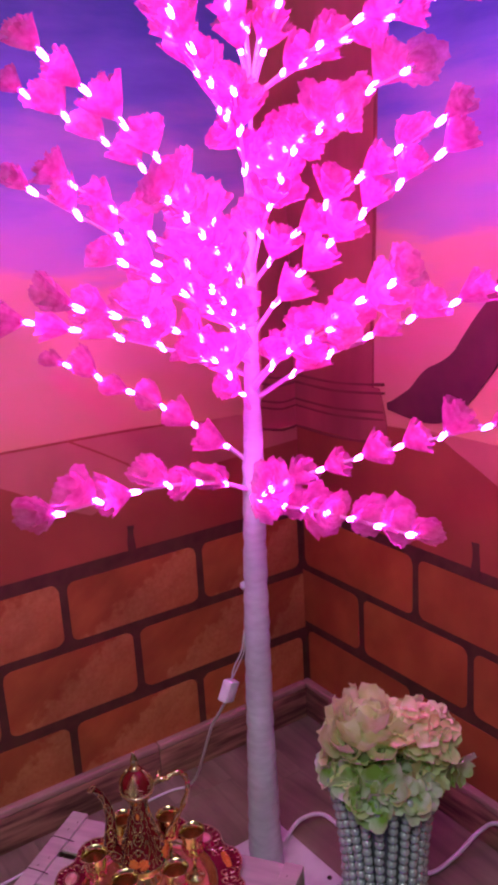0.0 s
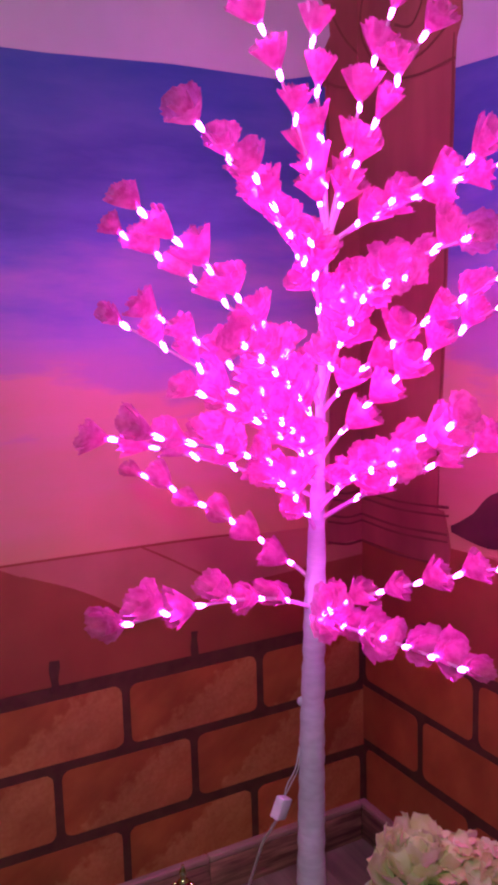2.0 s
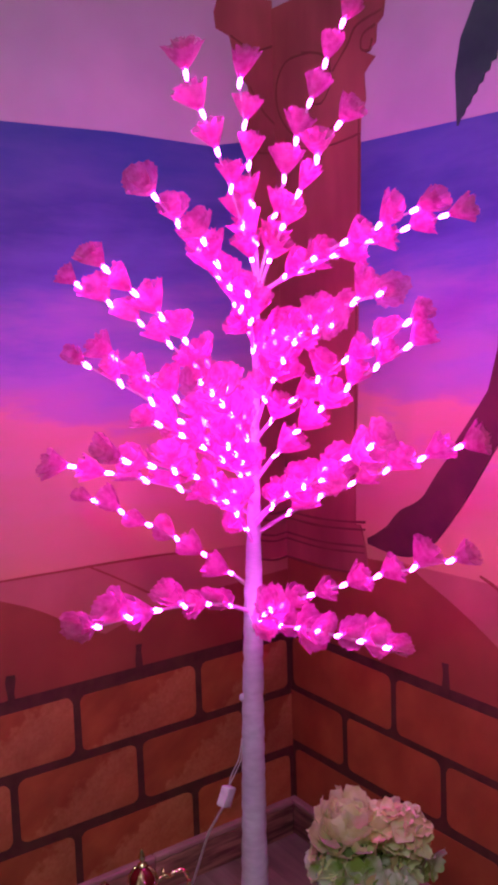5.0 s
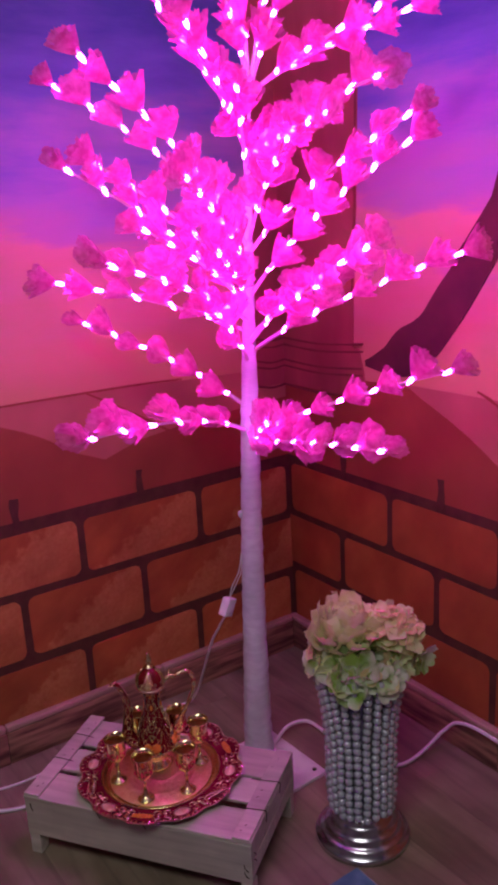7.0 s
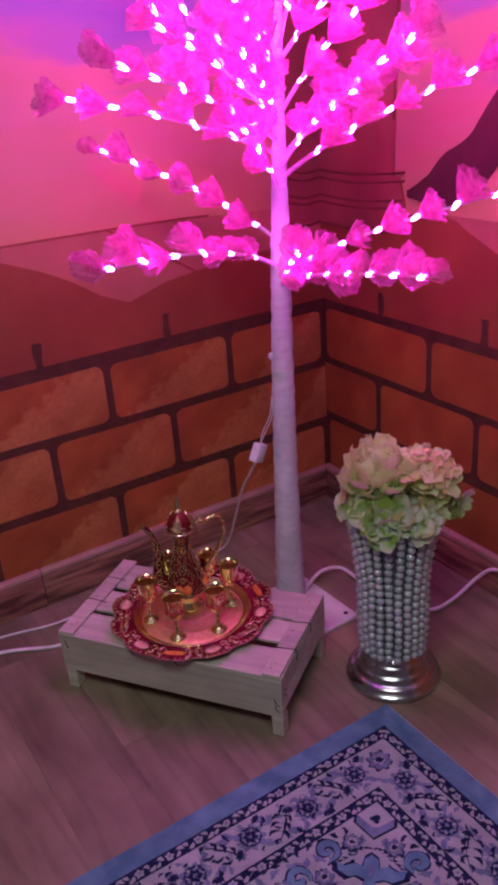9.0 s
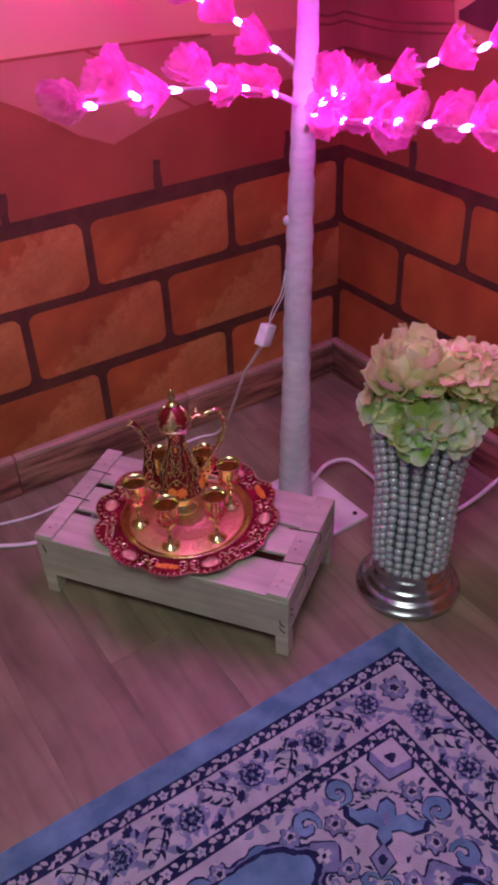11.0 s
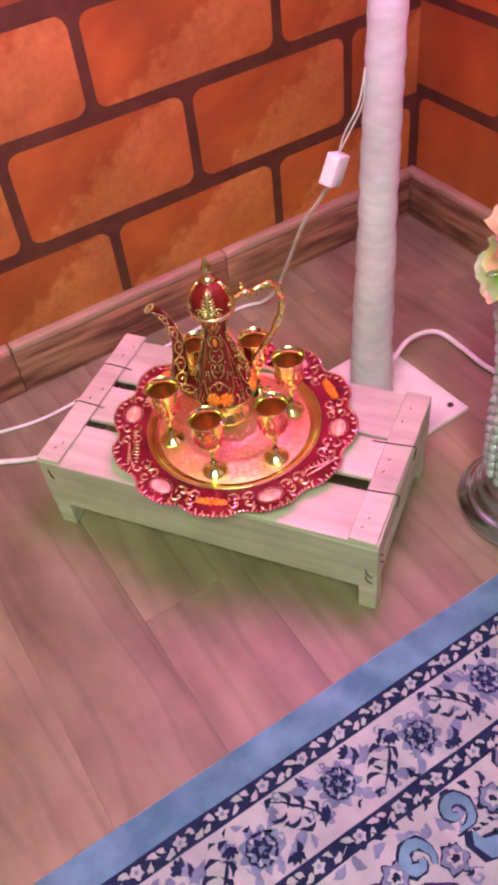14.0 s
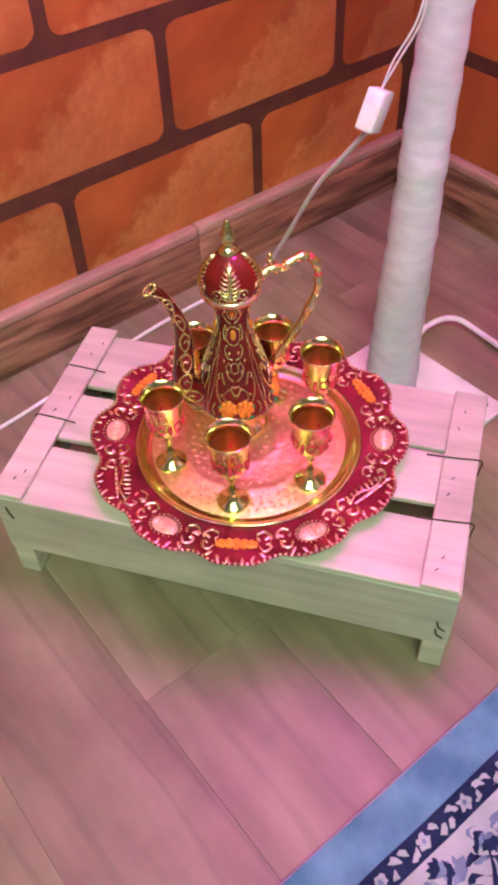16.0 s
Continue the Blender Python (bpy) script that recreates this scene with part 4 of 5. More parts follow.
FRONT = math.radians(233)
for side in range(4):
    f = FRONT + side * math.pi / 2
    bm = bmesh.new()
    for fl in (-1, 1):
        for pts in (((0.04, 0.070), (0.16, 0.078), (0.30, 0.074), (0.34, 0.068), (0.26, 0.066)), ((0.42, 0.064), (0.54, 0.072), (0.60, 0.084), (0.52, 0.088)),
                    ((0.05, 0.086), (0.22, 0.090), (0.32, 0.098), (0.22, 0.103), (0.12, 0.099)), ((0.34, 0.082), (0.46, 0.092), (0.58, 0.090)),
                    ((0.06, 0.106), (0.28, 0.108), (0.42, 0.115), (0.34, 0.119)), ((0.46, 0.124), (0.56, 0.132), (0.46, 0.140), (0.38, 0.135)), ((0.10, 0.142), (0.36, 0.146), (0.50, 0.153), (0.36, 0.157)),
                    ((0.10, 0.049), (0.16, 0.0455), (0.26, 0.048)), ((0.56, 0.050), (0.64, 0.055), (0.58, 0.061))):
            run = spline([(fl * x, z, 0) for x, z in pts], 4)
            tube(bm, [on_pot(f + q.x, q.y, 0.0003) for q in run], [0.0009 - 0.0005 * k / len(run) for k in range(len(run))], 5)
            ball(bm, on_pot(f + run[-1].x, run[-1].y), 0.0012, 6, 4)
        for x, z in ((0.12, 0.064), (0.40, 0.071), (0.42, 0.104), (0.24, 0.094), (0.20, 0.112), (0.30, 0.160)):
            ball(bm, on_pot(f + fl * x, z, 0.0002), 0.0016, 6, 4, 0, (0.8, 0.8, 1.4))
        for t in range(30):
            ball(bm, on_pot(f + fl * (0.79 - 0.10 * math.sin(math.pi * t / 29)), 0.048 + 0.0028 * t, 0.0002), 0.0008, 5, 4)
    for t in range(20):
        an = 2 * math.pi * t / 20
        ball(bm, on_pot(f + 0.0064 * math.cos(an) / 0.0165, 0.129 + 0.0095 * math.sin(an), 0.0003), 0.0010, 5, 4)
        ball(bm, on_pot(f + 0.0042 * math.cos(an) / 0.0180, 0.154 + 0.0065 * math.sin(an), 0.0003), 0.0008, 5, 4)
        ball(bm, on_pot(f + 0.0036 * math.cos(an) / 0.0250, 0.098 + 0.0050 * math.sin(an), 0.0003), 0.0008, 5, 4)
    tube(bm, [on_pot(f + 0.13 * math.sin(t) ** 3, 0.077 + 0.0046 * (13 * math.cos(t) - 5 * math.cos(2 * t) - 2 * math.cos(3 * t)) / 13, 0.0004) for t in [2 * math.pi * q / 24 for q in range(25)]], 0.0010, 5)
    part("filigree", bm, M_GOLD, pot, "raised gold filigree")
    bm = bmesh.new()
    for fl in (-1, 1):
        for ring, count, rad in ((0.0062, 7, 0.0032), (0.0030, 5, 0.0026)):
            for q in range(count):
                an = 2 * math.pi * q / count + ring * 90
                ball(bm, on_pot(f + fl * 0.215 + ring * math.cos(an) / 0.038, 0.0575 + ring * math.sin(an), 0.0012 if ring < 0.004 else 0.0002), rad, 7, 5)
        ball(bm, on_pot(f + fl * 0.215, 0.0575, 0.0026), 0.0022, 8, 6)
    ball(bm, on_pot(f, 0.129, -0.0006), 0.0036, 8, 6, 0, (0.8, 0.8, 1.7))
    ball(bm, on_pot(f, 0.154, -0.0006), 0.0026, 8, 6, 0, (0.9, 0.9, 1.6))
    tagged(part("flowerwork", bm, M_AMBER, pot, "amber enamel flowers"), kind="stuff")
    bm = bmesh.new()
    for fl in (-1, 1):
        for x, dz in ((0.42, 0.058), (0.36, 0.047)):
            ball(bm, on_pot(f + fl * x, dz, -0.0008), 0.0028, 7, 5, 0, (1, 1, 0.8))
    tagged(part("leafwork", bm, M_GREEN, pot, "green enamel leaves"), kind="stuff")

# spout and handle stand opposite each other
SP = math.atan2(0.36, -0.93)
sx, sy = math.cos(SP), math.sin(SP)
bm = bmesh.new()
line = spline([(0.033, 0, 0.052), (0.044, 0, 0.062), (0.050, 0, 0.080), (0.0475, 0, 0.105), (0.046, 0, 0.130), (0.050, 0, 0.155), (0.060, 0, 0.176), (0.067, 0, 0.184)], 5)
n = len(line)
tube(bm, [(p.x * sx, p.x * sy, p.z) for p in line], [0.0145 - 0.0096 * min(1, k / (n * 0.72)) for k in range(n)], 14)
spout = part("spout", bm, M_ENAMEL, pot, "slender curved red enamel spout")
bm = bmesh.new()
e = line[-1]
for k in range(12):
    a = 2 * math.pi * k / 12
    q = Vector((e.x + 0.003 + 0.0052 * math.cos(a), 0.0052 * math.sin(a), e.z + 0.001 - 0.003 * math.cos(a)))
    ball(bm, (q.x * sx - q.y * sy, q.x * sy + q.y * sx, q.z), 0.0018, 6, 4)
part("lip", bm, M_GOLD, spout)
bm = bmesh.new()


def on_spout(j, off, side, lift=0.0003):
    """off runs from -1 to 1 across the flank of the spout at step j."""
    w = 0.0145 - 0.0096 * min(1, j / (n * 0.72)) + lift
    j = max(0, min(n - 1, j))
    i = int(j)
    p = line[i].lerp(line[min(n - 1, i + 1)], j - i)
    x, y = p.x + w * math.sin(off * 1.2), side * w * math.cos(off * 1.2)
    return (x * sx - y * sy, x * sy + y * sx, p.z)


for side in (-1, 1):
    for j0, ln, flip in ((5.5, 3.2, 1), (10, 2.9, -1), (14.5, 2.8, 1), (19, 2.6, -1), (23.5, 2.4, 1), (28, 2.2, -1)):
        run = []
        for k in range(15):
            t = k / 14
            an = 2 * math.pi * 1.35 * t
            q = 1 - 0.78 * t
            run.append(on_spout(j0 + ln * q * math.sin(an), flip * 0.75 * q * math.cos(an), side))
        tube(bm, run, [0.0012 - 0.0006 * k / 15 for k in range(15)], 5)
        ball(bm, run[-1], 0.0012, 6, 4)
    tube(bm, [on_spout(4 + k, 0.5 * math.sin(k * 0.7), side) for k in range(n - 6)], 0.0009, 5)
for k in range(8, 2 * n - 2):
    for edge in (-1.3, 1.3):
        ball(bm, on_spout(k / 2, edge, 1), 0.0009, 5, 4)
part("filigree", bm, M_GOLD, spout)
hx, hy = -sx, -sy
hl = spline([(0.024, 0, 0.172), (0.036, 0, 0.181), (0.047, 0, 0.178), (0.055, 0, 0.184), (0.068, 0, 0.186), (0.078, 0, 0.176), (0.081, 0, 0.158), (0.076, 0, 0.136), (0.064, 0, 0.112), (0.050, 0, 0.092), (0.038, 0, 0.074)], 6)
bm = bmesh.new()
tube(bm, [(p.x * hx, p.x * hy, p.z) for p in hl], [0.0041 + 0.0008 * math.sin(k * 0.9) for k in range(len(hl))], 10)
handle = part("handle", bm, M_GOLD, pot, "heart-shaped gold handle")
bm = bmesh.new()
for k in range(2, len(hl), 2):
    p = hl[k]
    for side in (-1, 1):
        ball(bm, (p.x * hx - side * 0.0032 * hy, p.x * hy + side * 0.0032 * hx, p.z), 0.0018, 6, 4)
ball(bm, (0.036 * hx, 0.036 * hy, 0.188), 0.0036, 8, 6)
ball(bm, (0.036 * hx, 0.036 * hy, 0.194), 0.0024, 8, 6)
tagged(part("beading", bm, M_GOLD, handle), kind="stuff")
bm = bmesh.new()
for k in (14, 26, 34):
    p = hl[k]
    ball(bm, (p.x * hx, p.x * hy, p.z), 0.0043, 8, 6)
tagged(part("stonework", bm, M_ROSE, handle, "small red stones"), kind="stuff")

# ---- the cups ----
def goblet(x, y, turn):
    cup = base("goblet", Matrix.Translation((x, y, TRAY.z + 0.0066)) @ Matrix.Rotation(turn, 4, "Z") @ Matrix.Diagonal((1.02, 1.02, 1.12, 1)), "small gold stemmed goblet on the enamel tray", "goblet", "goblets on the tray")
    bm = bmesh.new()
    lathe(bm, [(0.0150, 0.0), (0.0155, 0.0012), (0.0135, 0.0030), (0.0075, 0.0055), (0.0040, 0.0105), (0.0032, 0.016)], 24)
    part("foot", bm, M_GOLD, cup)
    bm = bmesh.new()
    lathe(bm, [(0.0030, 0.0155), (0.0026, 0.024), (0.0042, 0.027), (0.0026, 0.030), (0.0030, 0.037)], 16)
    part("stem", bm, M_GOLD, cup)
    bm = bmesh.new()
    lathe(bm, [(0.003, 0.0365), (0.010, 0.039), (0.0145, 0.044), (0.0160, 0.052), (0.0162, 0.062), (0.0175, 0.072), (0.0198, 0.079), (0.0203, 0.0805), (0.0193, 0.0803), (0.0166, 0.072), (0.0152, 0.062), (0.0148, 0.052), (0.012, 0.045),
               (0.003, 0.0415)], 32)
    bowl = part("bowl", bm, M_GOLD, cup, "gold bowl with a flared rim")
    bm = bmesh.new()
    lathe(bm, [(0.0158, 0.0705), (0.0149, 0.062), (0.0145, 0.052), (0.0117, 0.0455), (0.0030, 0.0420)], 32)
    bm.faces.ensure_lookup_table()
    bmesh.ops.delete(bm, geom=[f for f in bm.faces if len(f.verts) > 4 and f.calc_center_median().z > 0.065], context="FACES")
    part("lining", bm, M_COPPER, bowl, "satin copper-red lining")
    bm = bmesh.new()
    for k in range(6):
        a = 2 * math.pi * k / 6
        ball(bm, (0.0162 * math.cos(a), 0.0162 * math.sin(a), 0.053), 0.0042, 7, 5, 0, (0.6, 0.6, 1.3))
        tube(bm, [(0.0164 * math.cos(a + 0.5 + 0.25 * math.cos(t)), 0.0164 * math.sin(a + 0.5 + 0.25 * math.cos(t)), 0.054 + 0.005 * math.sin(t)) for t in [0.6 * j for j in range(10)]], 0.0008, 5)
    tagged(part("enamel_band", bm, M_ROSE, bowl, "red enamel drops"), kind="stuff")
    return cup


for x, y, t in ((0.301, 0.978, 0.2), (0.317, 0.901, 0.9), (0.388, 0.874, 1.4), (0.449, 0.929, 0.5), (0.436, 0.986, 1.9), (0.372, 1.026, 1.1)):
    goblet(x, y, t)

# ---- the pearl vase ----
VX, VY = 0.667, 0.714
vase = base("pearl_vase", Matrix.Translation((VX, VY, 0)), "tall vase covered in silver pearl strings on a chrome foot", "vase")
bm = bmesh.new()
lathe(bm, [(0.083, 0.0005), (0.0885, 0.002), (0.0890, 0.0085), (0.0870, 0.0120), (0.0815, 0.0140), (0.0805, 0.0205), (0.0745, 0.0240), (0.0705, 0.0255), (0.0695, 0.0330), (0.0655, 0.0375), (0.0615, 0.0395), (0.0600, 0.0475), (0.0555, 0.0530),
           (0.0515, 0.0560), (0.0500, 0.0670)], 56)
part("foot", bm, M_CHROME, vase, "stepped polished chrome foot")


def vase_r(z):
    t = max(0.0, (z - 0.20) / 0.16)
    return 0.0525 + 0.003 * min(1, (z - 0.065) / 0.06) + 0.0215 * t ** 1.6


bm = bmesh.new()
lathe(bm, [(0.046, 0.0672)] + [(vase_r(0.069 + 0.0155 * k) - 0.003, 0.069 + 0.0155 * k) for k in range(19)] + [(0.062, 0.3485), (0.050, 0.28), (0.045, 0.16), (0.036, 0.08)], 44)
part("body", bm, M_VASE, vase, "dark silvered glass body")
bm = bmesh.new()
ball(bm, (0, 0, 0), 0.0077, 10, 7)
pearl_me = bpy.data.meshes.new("pearl")
bm.to_mesh(pearl_me)
bm.free()
pearl_me.materials.append(M_PEARL)
for p in pearl_me.polygons:
    p.use_smooth = True
rest = bmesh.new()
for c in range(23):
    a = 2 * math.pi * c / 23 + 0.05
    shift = random.uniform(-0.003, 0.003)
    for k in range(19):
        z = 0.0765 + 0.0158 * k + shift
        r = vase_r(z) + 0.004 + random.uniform(-0.0005, 0.0008)
        b = a + random.uniform(-0.010, 0.010) + 0.012 * math.sin(z * 40 + c)
        p = Vector((r * math.cos(b), r * math.sin(b), z))
        if math.cos(b) * -0.75 + math.sin(b) * -0.66 > -0.12:
            share("pearl", pearl_me, vase, Matrix.Translation(p))
        else:
            ball(rest, p, 0.0077, 8, 6)
tagged(part("pearl_strings", rest, M_PEARL, vase), kind="stuff")


# ---- the bouquet ----
def floret(seed, size, petals, material):
    rnd = random.Random(seed)
    bm = bmesh.new()
    for q in range(petals):
        a0 = 2 * math.pi * q / petals + rnd.uniform(-0.25, 0.25)
        cup, ln = rnd.uniform(0.05, 0.50), size * rnd.uniform(0.85, 1.15)
        ph = rnd.uniform(0, 6)
        nu, nv = 7, 5
        grid = []
        for j in range(nv + 1):
            v = j / nv
            row = []
            for i in range(nu + 1):
                u = (i / nu - 0.5) * 2
                w = ln * 0.62 * math.sin(math.pi * min(0.86, 0.14 + 0.72 * v)) ** 0.8
                x = ln * v * (1 - 0.16 * u * u * v)
                y = u * w * (0.35 + 0.65 * v ** 0.6)
                z = ln * (cup * v * v * 0.7 + 0.16 * u * u * v) + ln * 0.06 * math.sin(3.5 * u + ph) * v + ln * 0.03 * math.sin(6 * v + ph)
                row.append(bm.verts.new((x * math.cos(a0) - y * math.sin(a0), x * math.sin(a0) + y * math.cos(a0), z)))
            grid.append(row)
        for j in range(nv):
            for i in range(nu):
                bm.faces.new((grid[j][i], grid[j][i + 1], grid[j + 1][i + 1], grid[j + 1][i]))
    me = bpy.data.meshes.new("floret")
    bm.to_mesh(me)
    bm.free()
    me.materials.append(material)
    for p in me.polygons:
        p.use_smooth = True
    return me


bouquet = base("hydrangea_bouquet", Matrix.Translation((VX, VY, 0.30)), "artificial cream, blush and green hydrangea heads filling the vase", "flowers")
CREAM = [floret(k, 0.030, 4, M_FL_CREAM) for k in range(4)] + [floret(20 + k, 0.036, 5, M_FL_CREAM) for k in range(2)]
BLUSH = [floret(40 + k, 0.024, 4, M_FL_PINK) for k in range(4)]
GREEN = [floret(60 + k, 0.027, 4, M_FL_GREEN) for k in range(4)]
def strap(seed, ln, wd):
    """One long cupped petal of a peony, with a notched tip, rising along x."""
    rnd = random.Random(seed)
    bm = bmesh.new()
    ph, curl_up = rnd.uniform(0, 6), rnd.uniform(0.15, 0.5)
    nu, nv = 6, 6
    grid = []
    for j in range(nv + 1):
        v = j / nv
        row = []
        for i in range(nu + 1):
            u = (i / nu - 0.5) * 2
            w = wd * (0.30 + 0.70 * math.sin(math.pi * min(0.80, 0.10 + 0.62 * v)))
            x = ln * (v - 0.10 * v * (0.5 - 0.5 * math.cos(2 * math.pi * u)) * 0.7 - 0.14 * u * u * v)
            row.append(bm.verts.new((x, u * w, ln * (curl_up * v * v + 0.20 * u * u) + 0.0012 * math.sin(5 * u + ph) * v)))
        grid.append(row)
    for j in range(nv):
        for i in range(nu):
            bm.faces.new((grid[j][i], grid[j][i + 1], grid[j + 1][i + 1], grid[j + 1][i]))
    me = bpy.data.meshes.new("petal")
    bm.to_mesh(me)
    bm.free()
    me.materials.append(M_FL_CREAM)
    for p in me.polygons:
        p.use_smooth = True
    return me


ACROSS, TOWARDS = Vector((0.85, -0.525, 0)), Vector((-0.525, -0.85, 0))
PEONY, TAN = ACROSS * -0.024 + Vector((0, 0, 0.106)), ACROSS * 0.060 + Vector((0, 0, 0.111))
STRAPS = [strap(80 + k, 0.050, 0.0235) for k in range(5)]
bm = bmesh.new()
ball(bm, PEONY, 0.040, 14, 10)
ball(bm, TAN, 0.030, 12, 9)
ball(bm, (0, 0, 0.070), 0.058, 14, 10, 0, (1, 1, 0.5))
tube(bm, [(0, 0, -0.18), (0, 0, 0.05)], 0.012, 8)
part("foliage", bm, M_STEM, bouquet, "green stems and leaf mass")
rnd = random.Random(5)
golden = math.pi * (3 - math.sqrt(5))
for k in range(96):
    zc = 1 - 1.25 * (k + 0.5) / 96
    a = golden * k
    r = math.sqrt(max(0, 1 - zc * zc))
    d = Vector((r * math.cos(a), r * math.sin(a), zc))
    wide = (d + Vector((0, 0, 0.35 * r)) + Vector((rnd.uniform(-0.55, 0.55), rnd.uniform(-0.55, 0.55), rnd.uniform(-0.2, 0.4)))).normalized()
    up = (Vector((0, 0, 1)) - wide * wide.z)
    up = up.normalized() if up.length > 0.05 else Vector((1, 0, 0))
    side = up.cross(wide)
    turn = Matrix((wide, side, up)).transposed().to_4x4()
    share("petal", rnd.choice(STRAPS), bouquet, Matrix.Translation(PEONY + d * rnd.uniform(0.020, 0.042)) @ turn @ Matrix.Rotation(rnd.uniform(-0.9, 0.9), 4, "X") @ Matrix.Scale(rnd.uniform(0.65, 1.0), 4))
for k in range(74):
    zc = 1 - 1.5 * (k + 0.5) / 74
    a = golden * k
    r = math.sqrt(max(0, 1 - zc * zc))
    d = Vector((r * math.cos(a), r * math.sin(a), zc))
    p = TAN + d * rnd.uniform(0.034, 0.052)
    me = rnd.choice(BLUSH + CREAM[:1] if zc > -0.2 else GREEN[:2] + CREAM[:2])
    share("floret", me, bouquet, Matrix.Translation(p) @ (d + Vector((rnd.uniform(-0.5, 0.5), rnd.uniform(-0.5, 0.5), 0.2))).to_track_quat("Z", "Y").to_matrix().to_4x4() @ Matrix.Rotation(rnd.uniform(0, 6.28), 4, "Z") @ Matrix.Scale(rnd.uniform(0.6, 0.95), 4))
# florets that close the dome between the two heads
for k in range(18):
    p = ACROSS * rnd.uniform(0.005, 0.050) + TOWARDS * rnd.uniform(-0.04, 0.050)
    p = p + Vector((0, 0, 0.144 - 7.0 * p.length ** 2 + rnd.uniform(-0.006, 0.006)))
    d = Vector((p.x * 8, p.y * 8, 0.8)) + Vector((rnd.uniform(-0.4, 0.4), rnd.uniform(-0.4, 0.4), 0))
    share("floret", rnd.choice(CREAM[:4] + BLUSH[:2]), bouquet, Matrix.Translation(p) @ d.to_track_quat("Z", "Y").to_matrix().to_4x4() @ Matrix.Rotation(rnd.uniform(0, 6.28), 4, "Z") @ Matrix.Scale(rnd.uniform(0.75, 1.05), 4))
# a skirt of green and white heads that hang over the vase's rim
for k in range(64):
    a = golden * k
    tier = k % 3
    rr = (0.068, 0.076, 0.070)[tier] + rnd.uniform(-0.006, 0.006)
    p = Vector((rr * math.cos(a), rr * math.sin(a), (0.064, 0.076, 0.090)[tier] + rnd.uniform(-0.010, 0.010)))
    d = Vector((math.cos(a), math.sin(a), (-0.15, 0.2, 0.5)[tier])) + Vector((rnd.uniform(-0.5, 0.5), rnd.uniform(-0.5, 0.5), rnd.uniform(-0.3, 0.4)))
    me = rnd.choice(GREEN if tier < 1 or rnd.random() < 0.4 else CREAM[:3] + BLUSH[:1])
    share("floret", me, bouquet, Matrix.Translation(p) @ d.to_track_quat("Z", "Y").to_matrix().to_4x4() @ Matrix.Rotation(rnd.uniform(0, 6.28), 4, "Z") @ Matrix.Scale(rnd.uniform(0.75, 1.15), 4))

for k in range(9):
    across = ACROSS * rnd.uniform(-0.045, 0.050)
    p = across + TOWARDS * (0.080 - 4.5 * across.length ** 2) + Vector((0, 0, rnd.uniform(0.036, 0.070) + 0.5 * across.length))
    d = TOWARDS + across * 6 + Vector((rnd.uniform(-0.3, 0.3), rnd.uniform(-0.3, 0.3), rnd.uniform(-0.2, 0.5)))
    share("floret", GREEN[k % 4], bouquet, Matrix.Translation(p) @ d.to_track_quat("Z", "Y").to_matrix().to_4x4() @ Matrix.Rotation(rnd.uniform(0, 6.28), 4, "Z") @ Matrix.Scale(rnd.uniform(0.85, 1.15), 4))
for k in range(3):
    p = ACROSS * (0.094 + 0.006 * k) + TOWARDS * (0.02 + 0.012 * k) + Vector((0, 0, 0.062 + 0.012 * k))
    share("floret", GREEN[k], bouquet, Matrix.Translation(p) @ (ACROSS + TOWARDS).to_track_quat("Z", "Y").to_matrix().to_4x4() @ Matrix.Rotation(2.1 * k, 4, "Z") @ Matrix.Scale(0.9, 4))

# ---- the rug ----
RX, RY, RL, RB = 0.594, 0.649, -1.10, -1.20
rug = base("patterned_rug", Matrix.Translation((RX, RY, 0.0004)), "blue and cream woven rug with navy floral borders", "rug")


def on_edge(edge, s, d):
    """s runs along an edge from the corner, d inwards."""
    return (-s, -d) if edge == 0 else (-d, -s)


def rug_sheet(name, inset, z0, z1, material, label):
    bm = bmesh.new()
    w, h = RX - RL, RY - RB
    n, out = 60, []
    for k in range(n):
        out.append((-inset - (w - 2 * inset) * k / n, -inset))
    for k in range(n):
        out.append((-w + inset, -inset - (h - 2 * inset) * k / n))
    for k in range(n):
        out.append((-w + inset + (w - 2 * inset) * k / n, -h + inset))
    for k in range(n):
        out.append((-inset, -h + inset + (h - 2 * inset) * k / n))
    amp = 0.0012
    out = [(x + amp * noise.noise(Vector((x * 18, y * 18, inset * 50))), y + amp * noise.noise(Vector((x * 18, y * 18, 7 + inset * 50)))) for x, y in out]
    slab(bm, out, z0, z1)
    return part(name, bm, material, rug, label, False)


rug_sheet("outer_border", 0.0, 0.0, 0.0080, M_RUG_BLUE, "plain blue outer border")
rug_sheet("outer_band", 0.038, 0.0070, 0.0086, M_RUG_NAVY, "narrow navy band")
rug_sheet("floral_band", 0.060, 0.0075, 0.0092, M_RUG_CREAM, "cream floral band")
rug_sheet("inner_band", 0.134, 0.0080, 0.0098, M_RUG_NAVY, "narrow navy inner band")
rug_sheet("field", 0.156, 0.0085, 0.0104, M_RUG_CREAM, "cream field with blue scrolls")
bm = bmesh.new()
tube(bm, [(0.0005 + 0.0008 * noise.noise(Vector((k * 0.7, 0, 0))), -0.012 * k, 0.004) for k in range(90)], 0.0032, 6)
tube(bm, [(-0.012 * k, 0.0004 + 0.0008 * noise.noise(Vector((k * 0.7, 3, 0))), 0.0035) for k in range(100)], 0.0022, 6)
part("binding", bm, M_RUG_CREAM, rug, "pale stitched edge binding")

SHAPES = {"navy": bmesh.new(), "slate": bmesh.new(), "cream": bmesh.new(), "blue": bmesh.new()}
COUNT = [0]
LEVEL = {"navy": 0.0009, "slate": 0.0006, "cream": 0.0012, "blue": 0.0003}


